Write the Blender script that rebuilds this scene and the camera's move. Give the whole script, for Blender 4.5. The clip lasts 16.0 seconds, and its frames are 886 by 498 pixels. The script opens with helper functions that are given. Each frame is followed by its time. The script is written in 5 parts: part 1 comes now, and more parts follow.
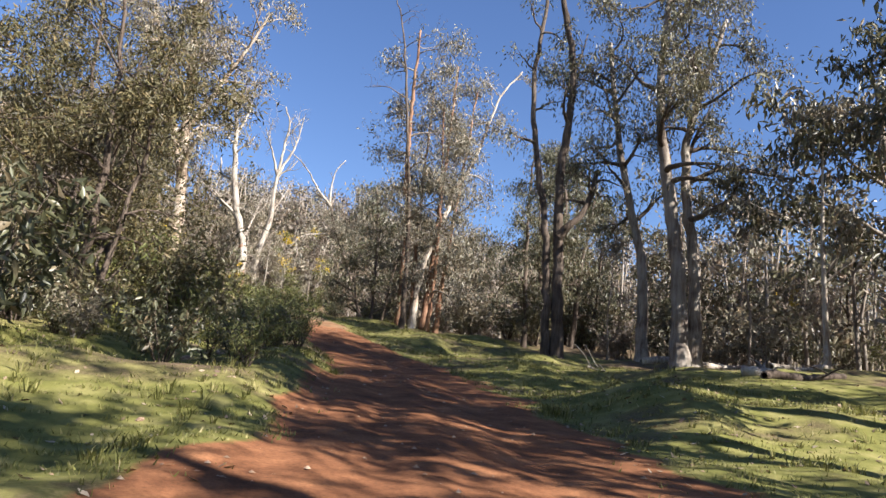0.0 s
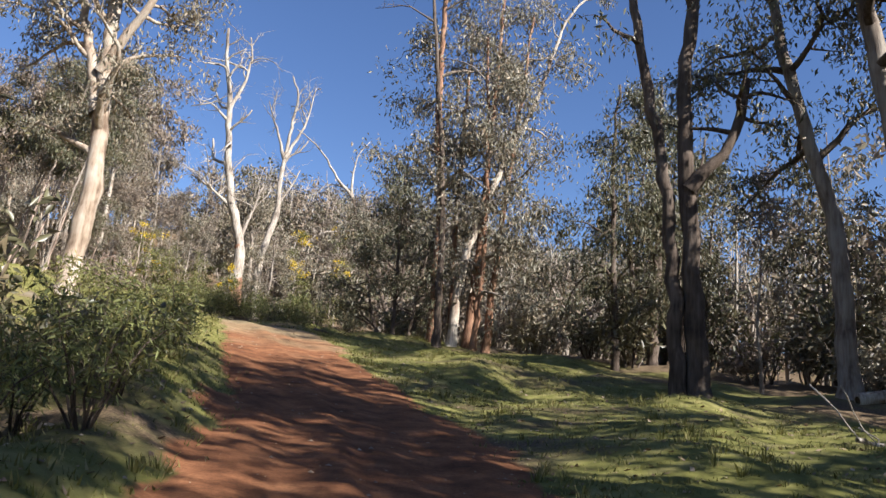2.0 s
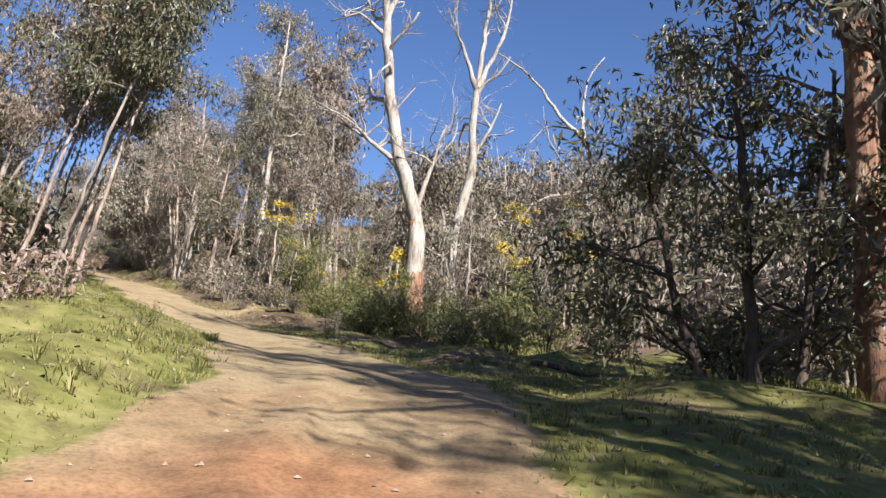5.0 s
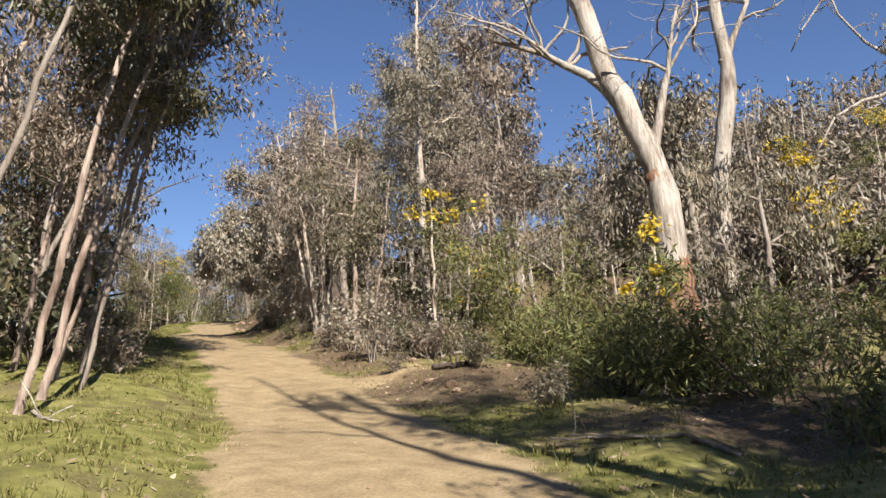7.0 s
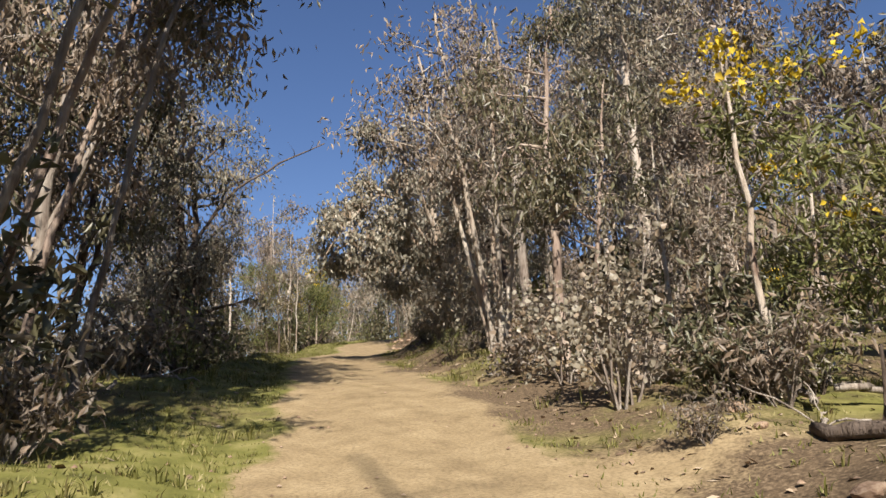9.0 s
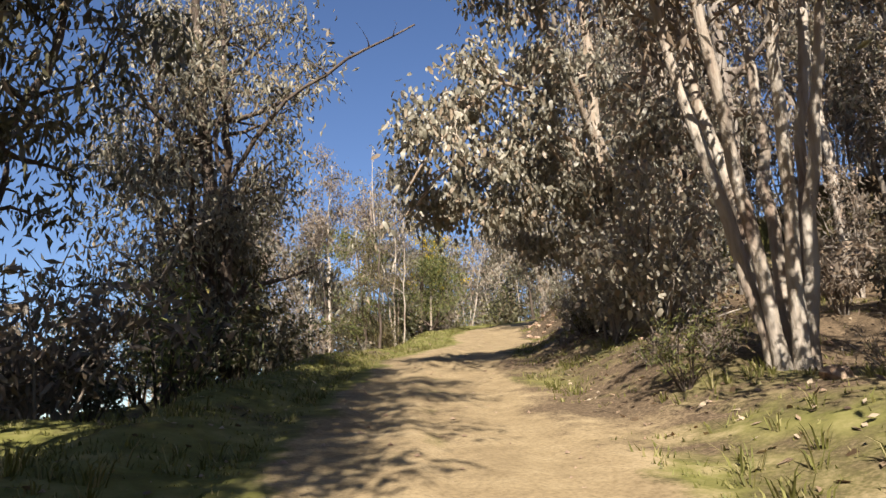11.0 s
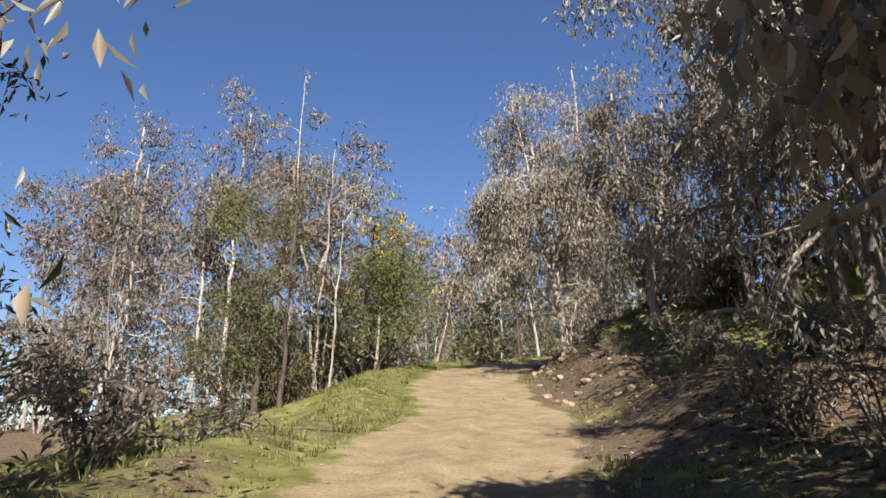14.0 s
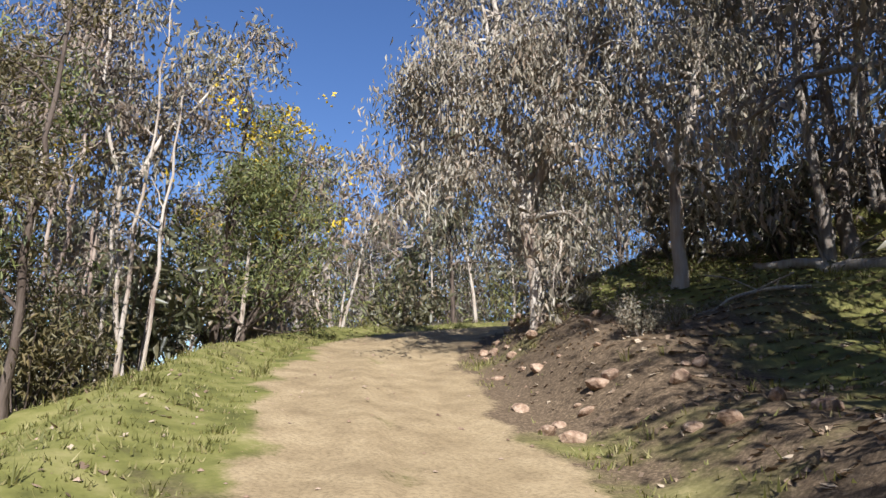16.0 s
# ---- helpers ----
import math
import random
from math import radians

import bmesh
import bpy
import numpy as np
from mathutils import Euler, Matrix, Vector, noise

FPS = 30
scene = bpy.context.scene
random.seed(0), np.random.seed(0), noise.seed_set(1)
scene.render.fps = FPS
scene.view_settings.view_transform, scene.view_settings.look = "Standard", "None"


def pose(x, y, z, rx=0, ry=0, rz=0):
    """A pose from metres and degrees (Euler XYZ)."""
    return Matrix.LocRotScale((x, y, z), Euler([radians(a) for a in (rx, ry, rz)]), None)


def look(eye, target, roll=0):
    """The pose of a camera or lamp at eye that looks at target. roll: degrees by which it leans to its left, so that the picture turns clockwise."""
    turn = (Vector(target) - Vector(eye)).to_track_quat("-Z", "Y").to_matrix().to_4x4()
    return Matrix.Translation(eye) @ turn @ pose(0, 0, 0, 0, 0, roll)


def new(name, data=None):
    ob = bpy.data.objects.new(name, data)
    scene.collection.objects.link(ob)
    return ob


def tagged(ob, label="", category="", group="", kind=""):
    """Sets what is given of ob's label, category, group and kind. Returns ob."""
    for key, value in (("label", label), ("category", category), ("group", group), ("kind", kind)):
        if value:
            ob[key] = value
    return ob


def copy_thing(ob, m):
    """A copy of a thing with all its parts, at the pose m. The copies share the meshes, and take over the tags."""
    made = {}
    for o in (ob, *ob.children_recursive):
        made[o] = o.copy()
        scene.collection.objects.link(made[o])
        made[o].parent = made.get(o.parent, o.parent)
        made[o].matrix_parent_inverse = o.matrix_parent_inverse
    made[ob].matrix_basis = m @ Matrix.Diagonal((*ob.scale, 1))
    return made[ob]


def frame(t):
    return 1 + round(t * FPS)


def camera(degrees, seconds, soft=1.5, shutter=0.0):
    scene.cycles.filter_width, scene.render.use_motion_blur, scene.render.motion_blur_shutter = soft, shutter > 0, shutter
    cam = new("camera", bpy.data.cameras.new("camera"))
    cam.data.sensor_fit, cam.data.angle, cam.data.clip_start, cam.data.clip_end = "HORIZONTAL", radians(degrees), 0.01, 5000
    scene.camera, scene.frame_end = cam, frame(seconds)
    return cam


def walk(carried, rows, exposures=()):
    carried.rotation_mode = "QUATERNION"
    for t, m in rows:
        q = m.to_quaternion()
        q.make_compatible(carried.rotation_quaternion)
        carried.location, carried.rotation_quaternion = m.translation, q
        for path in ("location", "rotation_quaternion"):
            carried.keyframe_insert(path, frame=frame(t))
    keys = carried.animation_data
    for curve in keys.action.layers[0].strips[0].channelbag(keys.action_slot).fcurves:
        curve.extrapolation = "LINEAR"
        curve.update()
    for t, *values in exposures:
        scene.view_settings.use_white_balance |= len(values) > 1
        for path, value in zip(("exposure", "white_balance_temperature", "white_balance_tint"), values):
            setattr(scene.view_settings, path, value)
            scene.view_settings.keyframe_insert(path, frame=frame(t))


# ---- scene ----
cam = camera(60.0, 16.0)
PATH = [
    (0, (0.003, 0.002, 1.321), (0.316, 9.768, 3.448), 5.76),
    (0.5, (0.220, 3.204, 1.726), (0.449, 12.969, 3.869), 5.06),
    (1, (0.326, 6.451, 2.148), (0.358, 16.172, 4.491), 5.68),
    (1.5, (0.367, 9.735, 2.567), (0.232, 19.471, 4.849), 6.08),
    (2, (0.360, 12.955, 2.950), (0.057, 22.698, 5.185), 4.80),
    (2.5, (0.260, 16.128, 3.304), (-0.399, 25.859, 5.513), 3.69),
    (3, (-0.050, 19.148, 3.623), (-1.150, 28.785, 6.055), 2.63),
    (3.5, (-0.558, 22.274, 4.006), (-2.091, 31.834, 6.509), 3.48),
    (4, (-1.180, 25.288, 4.432), (-3.215, 34.794, 6.775), 4.37),
    (4.2, (-1.435, 26.495, 4.615), (-3.759, 35.979, 6.769), 4.79),
    (6.3, (-6.306, 39.079, 7.108), (-10.785, 47.769, 9.210), -2.10),
    (6.5, (-6.960, 40.081, 7.230), (-11.684, 48.658, 9.259), -2.98),
    (7, (-8.631, 42.404, 7.511), (-13.995, 50.542, 9.746), -3.69),
    (7.5, (-10.350, 44.604, 7.799), (-16.301, 52.309, 10.082), -3.00),
    (8, (-12.157, 46.576, 8.127), (-18.551, 53.895, 10.481), -2.55),
    (8.5, (-13.973, 48.332, 8.480), (-20.644, 55.344, 10.998), -3.38),
    (9, (-15.922, 50.018, 8.819), (-22.873, 56.729, 11.397), -3.70),
    (9.5, (-18.003, 51.754, 9.113), (-25.312, 58.129, 11.552), -3.90),
    (9.7, (-18.869, 52.401, 9.240), (-26.338, 58.601, 11.641), -2.87),
    (11.8, (-26.184, 58.027, 11.290), (-34.402, 63.124, 13.836), -3.08),
    (12, (-26.963, 58.504, 11.443), (-35.194, 63.557, 14.034), -2.29),
    (12.5, (-28.909, 59.701, 11.802), (-37.181, 64.748, 14.270), -2.10),
    (13, (-30.780, 60.827, 12.136), (-38.987, 66.003, 14.554), -1.66),
    (13.5, (-32.517, 62.019, 12.516), (-40.504, 67.465, 15.073), -0.83),
    (14, (-34.161, 63.224, 12.850), (-41.827, 69.069, 15.510), 0.58),
    (14.5, (-35.900, 64.581, 13.236), (-43.348, 70.740, 15.805), -0.32),
    (15, (-37.412, 65.896, 13.558), (-44.715, 72.308, 15.913), 1.22),
    (15.5, (-38.873, 67.228, 13.861), (-46.053, 73.814, 16.111), 2.20),
    (16, (-40.195, 68.452, 14.096), (-47.360, 75.095, 16.230), 1.46),
]
walk(cam, [(t, look(eye, target, roll)) for t, eye, target, roll in PATH], [(0.0, 1.63, 6450, 10), (1.0, 1.47, 6350, 10), (3.0, 1.36, 6250, 10), (4.0, 1.36, 6050, 10), (6.5, 1.22, 6450, 10), (8.0, 1.06, 6700, 10), (9.5, 0.96, 6700, 10),
     (12.0, 1.36, 6850, 10), (13.3, 1.2, 6750, 10), (14.2, 1.05, 6150, 10), (16.0, 1.1, 5900, 10)])

# ---------------------------------------------------------------- sky, sun, exposure
SUN_AZ, SUN_EL = (0.824, -0.566), 35.0
world = bpy.data.worlds.new("sky")
scene.world = world
world.use_nodes = True
wn = world.node_tree.nodes
sky = wn.new("ShaderNodeTexSky")
sky.sky_type, sky.sun_disc = "NISHITA", False
sky.sun_elevation = radians(SUN_EL)
sky.sun_rotation = math.atan2(SUN_AZ[0], SUN_AZ[1])
sky.altitude, sky.air_density, sky.dust_density, sky.ozone_density = 600, 1.0, 0.1, 3.0
wn["Background"].inputs["Strength"].default_value = 0.061
rich = wn.new("ShaderNodeHueSaturation")
rich.inputs["Hue"].default_value, rich.inputs["Saturation"].default_value = 0.51, 1.1
world.node_tree.links.new(sky.outputs[0], rich.inputs["Color"])
world.node_tree.links.new(rich.outputs[0], wn["Background"].inputs["Color"])
sun = new("sun", bpy.data.lights.new("sun", "SUN"))
sun.data.energy, sun.data.angle, sun.data.color = 5.0, radians(0.5), (1.0, 0.953, 0.9)
sun.matrix_world = look((SUN_AZ[0] * 60, SUN_AZ[1] * 60, 60 * math.tan(radians(SUN_EL))), (0, 0, 0))


# ---------------------------------------------------------------- materials
def material(name, rough=0.8, spec=0.3):
    m = bpy.data.materials.new(name)
    m.use_nodes = True
    n, l = m.node_tree.nodes, m.node_tree.links
    b = n["Principled BSDF"]
    b.inputs["Roughness"].default_value = rough
    b.inputs["Specular IOR Level"].default_value = spec
    return m, n, l, b


def noise_tex(n, l, scale, detail=4.0, rough=0.6, stretch=None, coord="Object"):
    tc = n.new("ShaderNodeTexCoord")
    t = n.new("ShaderNodeTexNoise")
    t.inputs["Scale"].default_value, t.inputs["Detail"].default_value, t.inputs["Roughness"].default_value = scale, detail, rough
    if stretch:
        mp = n.new("ShaderNodeMapping")
        mp.inputs["Scale"].default_value = stretch
        l.new(tc.outputs[coord], mp.inputs[0])
        l.new(mp.outputs[0], t.inputs[0])
    else:
        l.new(tc.outputs[coord], t.inputs[0])
    return t.outputs["Fac"]


def ramp_node(n, l, src, stops):
    r = n.new("ShaderNodeValToRGB")
    e = r.color_ramp.elements
    while len(e) < len(stops):
        e.new(0.5)
    for el, (p, c) in zip(e, stops):
        el.position, el.color = p, (*c, 1)
    l.new(src, r.inputs[0])
    return r.outputs[0]


def mix(n, l, fac, a, b, kind="MIX"):
    x = n.new("ShaderNodeMix")
    x.data_type, x.blend_type = "RGBA", kind
    for s, v in ((x.inputs[0], fac), (x.inputs[6], a), (x.inputs[7], b)):
        if isinstance(v, (int, float)):
            s.default_value = v
        elif isinstance(v, tuple):
            s.default_value = (*v, 1)
        else:
            l.new(v, s)
    return x.outputs[2]


def math_node(n, l, op, a, b=0.0, clamp=False):
    x = n.new("ShaderNodeMath")
    x.operation, x.use_clamp = op, clamp
    for s, v in zip(x.inputs, (a, b)):
        if isinstance(v, (int, float)):
            s.default_value = v
        else:
            l.new(v, s)
    return x.outputs[0]


def bump(n, l, b, height, strength, distance):
    x = n.new("ShaderNodeBump")
    x.inputs["Strength"].default_value, x.inputs["Distance"].default_value = strength, distance
    l.new(height, x.inputs["Height"])
    l.new(x.outputs[0], b.inputs["Normal"])


def leaf_material(name, dark, light, dry, dry_share=0.12, rough=0.42, glow=0.3):
    """Leaves: each one has its own tone; some are dry; light passes through a little."""
    m, n, l, b = material(name, rough, 0.5)
    geo = n.new("ShaderNodeNewGeometry")
    obj = n.new("ShaderNodeObjectInfo")
    tone = ramp_node(n, l, geo.outputs["Random Per Island"], [(0.0, dark), (1.0 - dry_share - 0.05, light), (1.0 - dry_share, dry), (1.0, dry)])
    patch = noise_tex(n, l, 0.45, 2.0)
    hsv = n.new("ShaderNodeHueSaturation")
    l.new(tone, hsv.inputs["Color"])
    l.new(math_node(n, l, "MULTIPLY_ADD", patch, 0.9), hsv.inputs["Value"])
    hsv.inputs["Value"].links[0].from_node.inputs[2].default_value = 0.55
    tint = mix(n, l, math_node(n, l, "MULTIPLY", obj.outputs["Random"], 0.35), hsv.outputs[0], dry)
    l.new(tint, b.inputs["Base Color"])
    tr = n.new("ShaderNodeBsdfTranslucent")
    l.new(tint, tr.inputs["Color"])
    mx = n.new("ShaderNodeMixShader")
    mx.inputs[0].default_value = glow
    l.new(b.outputs[0], mx.inputs[1])
    l.new(tr.outputs[0], mx.inputs[2])
    l.new(mx.outputs[0], n["Material Output"].inputs["Surface"])
    return m


def bark_material(name, pale, mid, dark, streak=6.0):
    """Bark with long strips and blotches."""
    m, n, l, b = material(name, 0.85, 0.2)
    strips = noise_tex(n, l, streak, 5.0, 0.65, (1.6, 1.6, 0.16))
    blotch = noise_tex(n, l, 0.9, 3.0)
    fac = mix(n, l, 0.5, strips, blotch)
    col = ramp_node(n, l, fac, [(0.38, dark), (0.47, mid), (0.59, pale), (0.9, pale)])
    obj = n.new("ShaderNodeObjectInfo")
    l.new(mix(n, l, math_node(n, l, "MULTIPLY", obj.outputs["Random"], 0.35), col, mid), b.inputs["Base Color"])
    bump(n, l, b, mix(n, l, 0.4, strips, noise_tex(n, l, 28.0, 4.0, 0.7, (1.5, 1.5, 0.35))), 0.9, 0.07)
    return m


LEAF_GREY = leaf_material("gum_leaf_grey", (0.052, 0.047, 0.028), (0.325, 0.3, 0.215), (0.32, 0.25, 0.165), 0.18, 0.45, 0.35)
LEAF_BROWN = leaf_material("gum_leaf_brown", (0.055, 0.044, 0.03), (0.30, 0.25, 0.195), (0.31, 0.23, 0.16), 0.26, 0.5, 0.35)
LEAF_GREEN = leaf_material("gum_leaf_green", (0.03, 0.034, 0.015), (0.165, 0.165, 0.09), (0.2, 0.155, 0.09), 0.14, 0.4, 0.32)
LEAF_WATTLE = leaf_material("wattle_leaf", (0.05, 0.062, 0.018), (0.235, 0.25, 0.08), (0.24, 0.2, 0.06), 0.1, 0.6, 0.35)
LEAF_OLIVE = leaf_material("bank_wattle_leaf", (0.03, 0.028, 0.01), (0.13, 0.115, 0.045), (0.17, 0.125, 0.05), 0.16, 0.6, 0.25)
LEAF_SILVER = leaf_material("sapling_leaf_silver", (0.13, 0.122, 0.085), (0.45, 0.415, 0.32), (0.34, 0.26, 0.18), 0.14, 0.45, 0.38)
LEAF_PINK = leaf_material("dry_leaf_pink", (0.20, 0.14, 0.11), (0.42, 0.32, 0.27), (0.30, 0.2, 0.14), 0.2)
FLOWER = leaf_material("wattle_flower", (0.42, 0.29, 0.02), (0.75, 0.54, 0.03), (0.55, 0.38, 0.03), 0.1, 0.7, 0.3)
BARK_PALE = bark_material("bark_pale", (0.49, 0.435, 0.365), (0.36, 0.295, 0.23), (0.16, 0.10, 0.07))
BARK_GREY = bark_material("bark_grey", (0.34, 0.30, 0.25), (0.21, 0.17, 0.135), (0.085, 0.06, 0.045))
BARK_DARK = bark_material("bark_dark", (0.15, 0.115, 0.09), (0.085, 0.062, 0.046), (0.03, 0.021, 0.015))
BARK_RED = bark_material("bark_red", (0.36, 0.22, 0.14), (0.22, 0.115, 0.07), (0.08, 0.045, 0.03))
BARK_PINK = bark_material("bark_pink", (0.42, 0.34, 0.27), (0.27, 0.2, 0.155), (0.11, 0.075, 0.055))
BARK_PATCHY = bark_material("bark_patchy", (0.44, 0.385, 0.315), (0.33, 0.25, 0.18), (0.11, 0.07, 0.045), 3.5)
DEAD_WOOD = bark_material("dead_wood", (0.50, 0.45, 0.38), (0.30, 0.25, 0.20), (0.10, 0.075, 0.055), 9.0)


def ground_material():
    """Red and yellow dirt, short grass and leaf litter, told apart by where each lies on the ground."""
    m, n, l, b = material("earth", 0.95, 0.12)
    def attr(name):
        a = n.new("ShaderNodeAttribute")
        a.attribute_name = name
        return a.outputs["Fac"]
    big, mid, fine = noise_tex(n, l, 0.35, 4), noise_tex(n, l, 2.2, 5), noise_tex(n, l, 26, 4, 0.7)
    grit = noise_tex(n, l, 90, 2, 0.7)
    red = ramp_node(n, l, mid, [(0.3, (0.10, 0.042, 0.02)), (0.5, (0.20, 0.085, 0.04)), (0.7, (0.31, 0.14, 0.065))])
    tan = ramp_node(n, l, mid, [(0.25, (0.20, 0.145, 0.08)), (0.5, (0.285, 0.212, 0.118)), (0.75, (0.36, 0.275, 0.158))])
    dirt = mix(n, l, attr("red"), tan, red)
    grain = ramp_node(n, l, fine, [(0.3, (0.62, 0.60, 0.58)), (0.55, (1, 1, 1)), (0.75, (1.12, 1.1, 1.06))])
    dirt = mix(n, l, 1.0, dirt, grain, "MULTIPLY")
    grass = ramp_node(n, l, mid, [(0.25, (0.055, 0.056, 0.016)), (0.5, (0.15, 0.145, 0.04)), (0.75, (0.26, 0.225, 0.09))])
    litter = ramp_node(n, l, fine, [(0.3, (0.045, 0.032, 0.02)), (0.5, (0.115, 0.08, 0.048)), (0.7, (0.235, 0.17, 0.105))])
    soft = mix(n, l, 0.5, big, mid)
    g = math_node(n, l, "MULTIPLY_ADD", soft, 1.6)
    g.node.inputs[2].default_value = -0.8
    gfac = math_node(n, l, "ADD", attr("grass"), g)
    gfac = math_node(n, l, "MULTIPLY_ADD", gfac, 2.5, True)
    gfac.node.inputs[2].default_value = -0.75
    off = mix(n, l, gfac, litter, mix(n, l, 0.35, grass, mix(n, l, 1.0, grass, grain, "MULTIPLY")))
    d = math_node(n, l, "MULTIPLY_ADD", fine, 0.35)
    d.node.inputs[2].default_value = -0.175
    d2 = math_node(n, l, "MULTIPLY_ADD", mid, 0.9)
    d2.node.inputs[2].default_value = -0.45
    dfac = math_node(n, l, "ADD", math_node(n, l, "ADD", attr("dirt"), d), d2)
    dfac = math_node(n, l, "MULTIPLY_ADD", dfac, 3.5, True)
    dfac.node.inputs[2].default_value = -1.25
    l.new(mix(n, l, dfac, off, dirt), b.inputs["Base Color"])
    h = mix(n, l, 0.35, fine, grit)
    bump(n, l, b, h, 0.4, 0.015)
    return m


EARTH = ground_material()

# ---------------------------------------------------------------- the lie of the land
# centre line of the track: x, y, z of its surface
LINE = [(0.4, -30.0, -3.04), (0.3, -15.0, -1.58), (0.1, -0.0, 0.00), (0.6, 6.5, 0.83), (0.4, 12.9, 1.63), (-0.2, 19.2, 2.30), (-1.5, 25.2, 3.11),
        (-4.0, 32.5, 4.51), (-6.7, 39.5, 5.84), (-10.2, 44.7, 6.48), (-13.7, 48.6, 7.16), (-17.7, 52.0, 7.79), (-21.9, 55.0, 8.83), (-26.2, 58.0, 9.97),
        (-30.8, 60.8, 10.82), (-36.0, 64.4, 11.92), (-40.4, 68.1, 12.78), (-44.2, 71.9, 13.57), (-48.0, 74.6, 14.42), (-51.6, 77.8, 15.33), (-53.7, 82.0, 16.19),
        (-54.0, 87.9, 17.00), (-51.8, 95.8, 18.01), (-48.1, 107.7, 19.26)]


def spline(pts, step):
    """Points on a Catmull-Rom curve through pts, about step metres apart."""
    p = np.array(pts, float)
    p = np.vstack([2 * p[0] - p[1], p, 2 * p[-1] - p[-2]])
    out = []
    for i in range(1, len(p) - 2):
        n = max(2, int(np.linalg.norm(p[i + 1] - p[i]) / step))
        u = np.linspace(0, 1, n, endpoint=False)[:, None]
        a, b, c, d = p[i - 1], p[i], p[i + 1], p[i + 2]
        out.append(0.5 * (2 * b + (c - a) * u + (2 * a - 5 * b + 4 * c - d) * u**2 + (3 * b - a - 3 * c + d) * u**3))
    return np.vstack(out + [p[-2][None]])


TRACK = spline(LINE, 0.3)
SEG = np.diff(TRACK[:, :2], axis=0)
STATION = np.r_[0, np.cumsum(np.hypot(SEG[:, 0], SEG[:, 1]))]
STATION -= STATION[np.argmin(np.abs(TRACK[:, 0]) + np.abs(TRACK[:, 1]))]
TANGENT = np.gradient(TRACK[:, :2], axis=0)
TANGENT /= np.hypot(TANGENT[:, 0], TANGENT[:, 1])[:, None]
SIDE = np.stack([TANGENT[:, 1], -TANGENT[:, 0]], 1)


def waves(x, y, size, seed):
    """Smooth uneven bumps of about that size, between -1 and 1."""
    r = np.random.RandomState(seed)
    out = 0
    for _ in range(5):
        a, ph, k = r.uniform(0, 6.283), r.uniform(0, 6.283), 6.283 / size * r.uniform(0.6, 1.5)
        out = out + np.sin(k * (x * math.cos(a) + y * math.sin(a)) + ph + 0.8 * np.sin(0.6 * k * (y * math.cos(a) - x * math.sin(a)) + 2 * ph))
    return out / 3.2


def ramp(x, a, b):
    u = np.clip((x - a) / (b - a), 0, 1)
    return u * u * (3 - 2 * u)


def stations(x, y):
    """Station along the track and distance to its right for places."""
    x, y = np.atleast_1d(x).astype(float), np.atleast_1d(y).astype(float)
    s, d = np.empty(len(x)), np.empty(len(x))
    for i in range(0, len(x), 4000):
        dx, dy = x[i:i + 4000, None] - TRACK[None, :, 0], y[i:i + 4000, None] - TRACK[None, :, 1]
        j = np.argmin(dx * dx + dy * dy, 1)
        k = np.arange(len(j))
        s[i:i + 4000] = STATION[j]
        d[i:i + 4000] = np.sign(dx[k, j] * SIDE[j, 0] + dy[k, j] * SIDE[j, 1]) * np.hypot(dx[k, j], dy[k, j])
    return s, d


# slopes of the ground on either side, station by station
S_KEYS = [-30, 0, 20, 36, 50, 62, 75, 90, 105, 125]
RIGHT_SLOPE = [0.0, 0.04, 0.11, 0.0, 0.05, 0.02, 0.07, 0.16, 0.16, 0.2]
LEFT_SLOPE = [0.06, 0.03, 0.06, 0.07, 0.14, 0.12, -0.07, -0.2, -0.12, 0.05]
HALF_WIDTH = 1.6


def profile(s, d, z0):
    """Height of the ground at station s, d metres to the right of the centre line of height z0."""
    a = np.abs(d)
    right, left = np.interp(s, S_KEYS, RIGHT_SLOPE), np.interp(s, S_KEYS, LEFT_SLOPE)
    off = np.maximum(a - HALF_WIDTH, 0)
    slope = np.where(d > 0, right, left)
    reach = np.where(d > 0, 90.0, 45.0)
    z = z0 + slope * reach * np.tanh(off / reach)
    # cut bank on the uphill side, low spoil bank on the other
    cut = ramp(s, 46, 60) * (1 - ramp(s, 106, 120)) * (d > 0)
    z = z + cut * (0.15 + 0.25 * ramp(s, 66, 76) + 0.45 * ramp(s, 91, 97)) * ramp(off, 0.1, 1.4)
    berm = (d < 0) * (0.25 * ramp(s, 8, 16) * (1 - ramp(s, 36, 44)) + 0.12 + 0.25 * ramp(s, 66, 74))
    z = z + berm * np.exp(-((off - 0.9) / 0.7) ** 2)
    # wheel ruts
    z = z - 0.05 * np.exp(-((a - 0.75) / 0.28) ** 2) - 0.03 * ramp(a, 1.3, 1.9) * (a < 2.6)
    return z


def open_slope(x, y, uphill):
    """Height of the slopes away from the track: all of its stretches count, the nearest most."""
    pick = np.arange(0, len(TRACK), 6)
    gap = np.hypot(x[:, None] - TRACK[pick, 0], y[:, None] - TRACK[pick, 1])
    share = (gap / gap.min(1, keepdims=True)) ** -7.0
    right, left = np.interp(STATION[pick], S_KEYS, RIGHT_SLOPE), np.interp(STATION[pick], S_KEYS, LEFT_SLOPE)
    slope = np.where(uphill[:, None], right, left)
    reach = np.where(uphill, 90.0, 45.0)[:, None]
    z = TRACK[pick, 2] + slope * reach * np.tanh((gap - HALF_WIDTH).clip(0) / reach)
    return (z * share).sum(1) / share.sum(1)


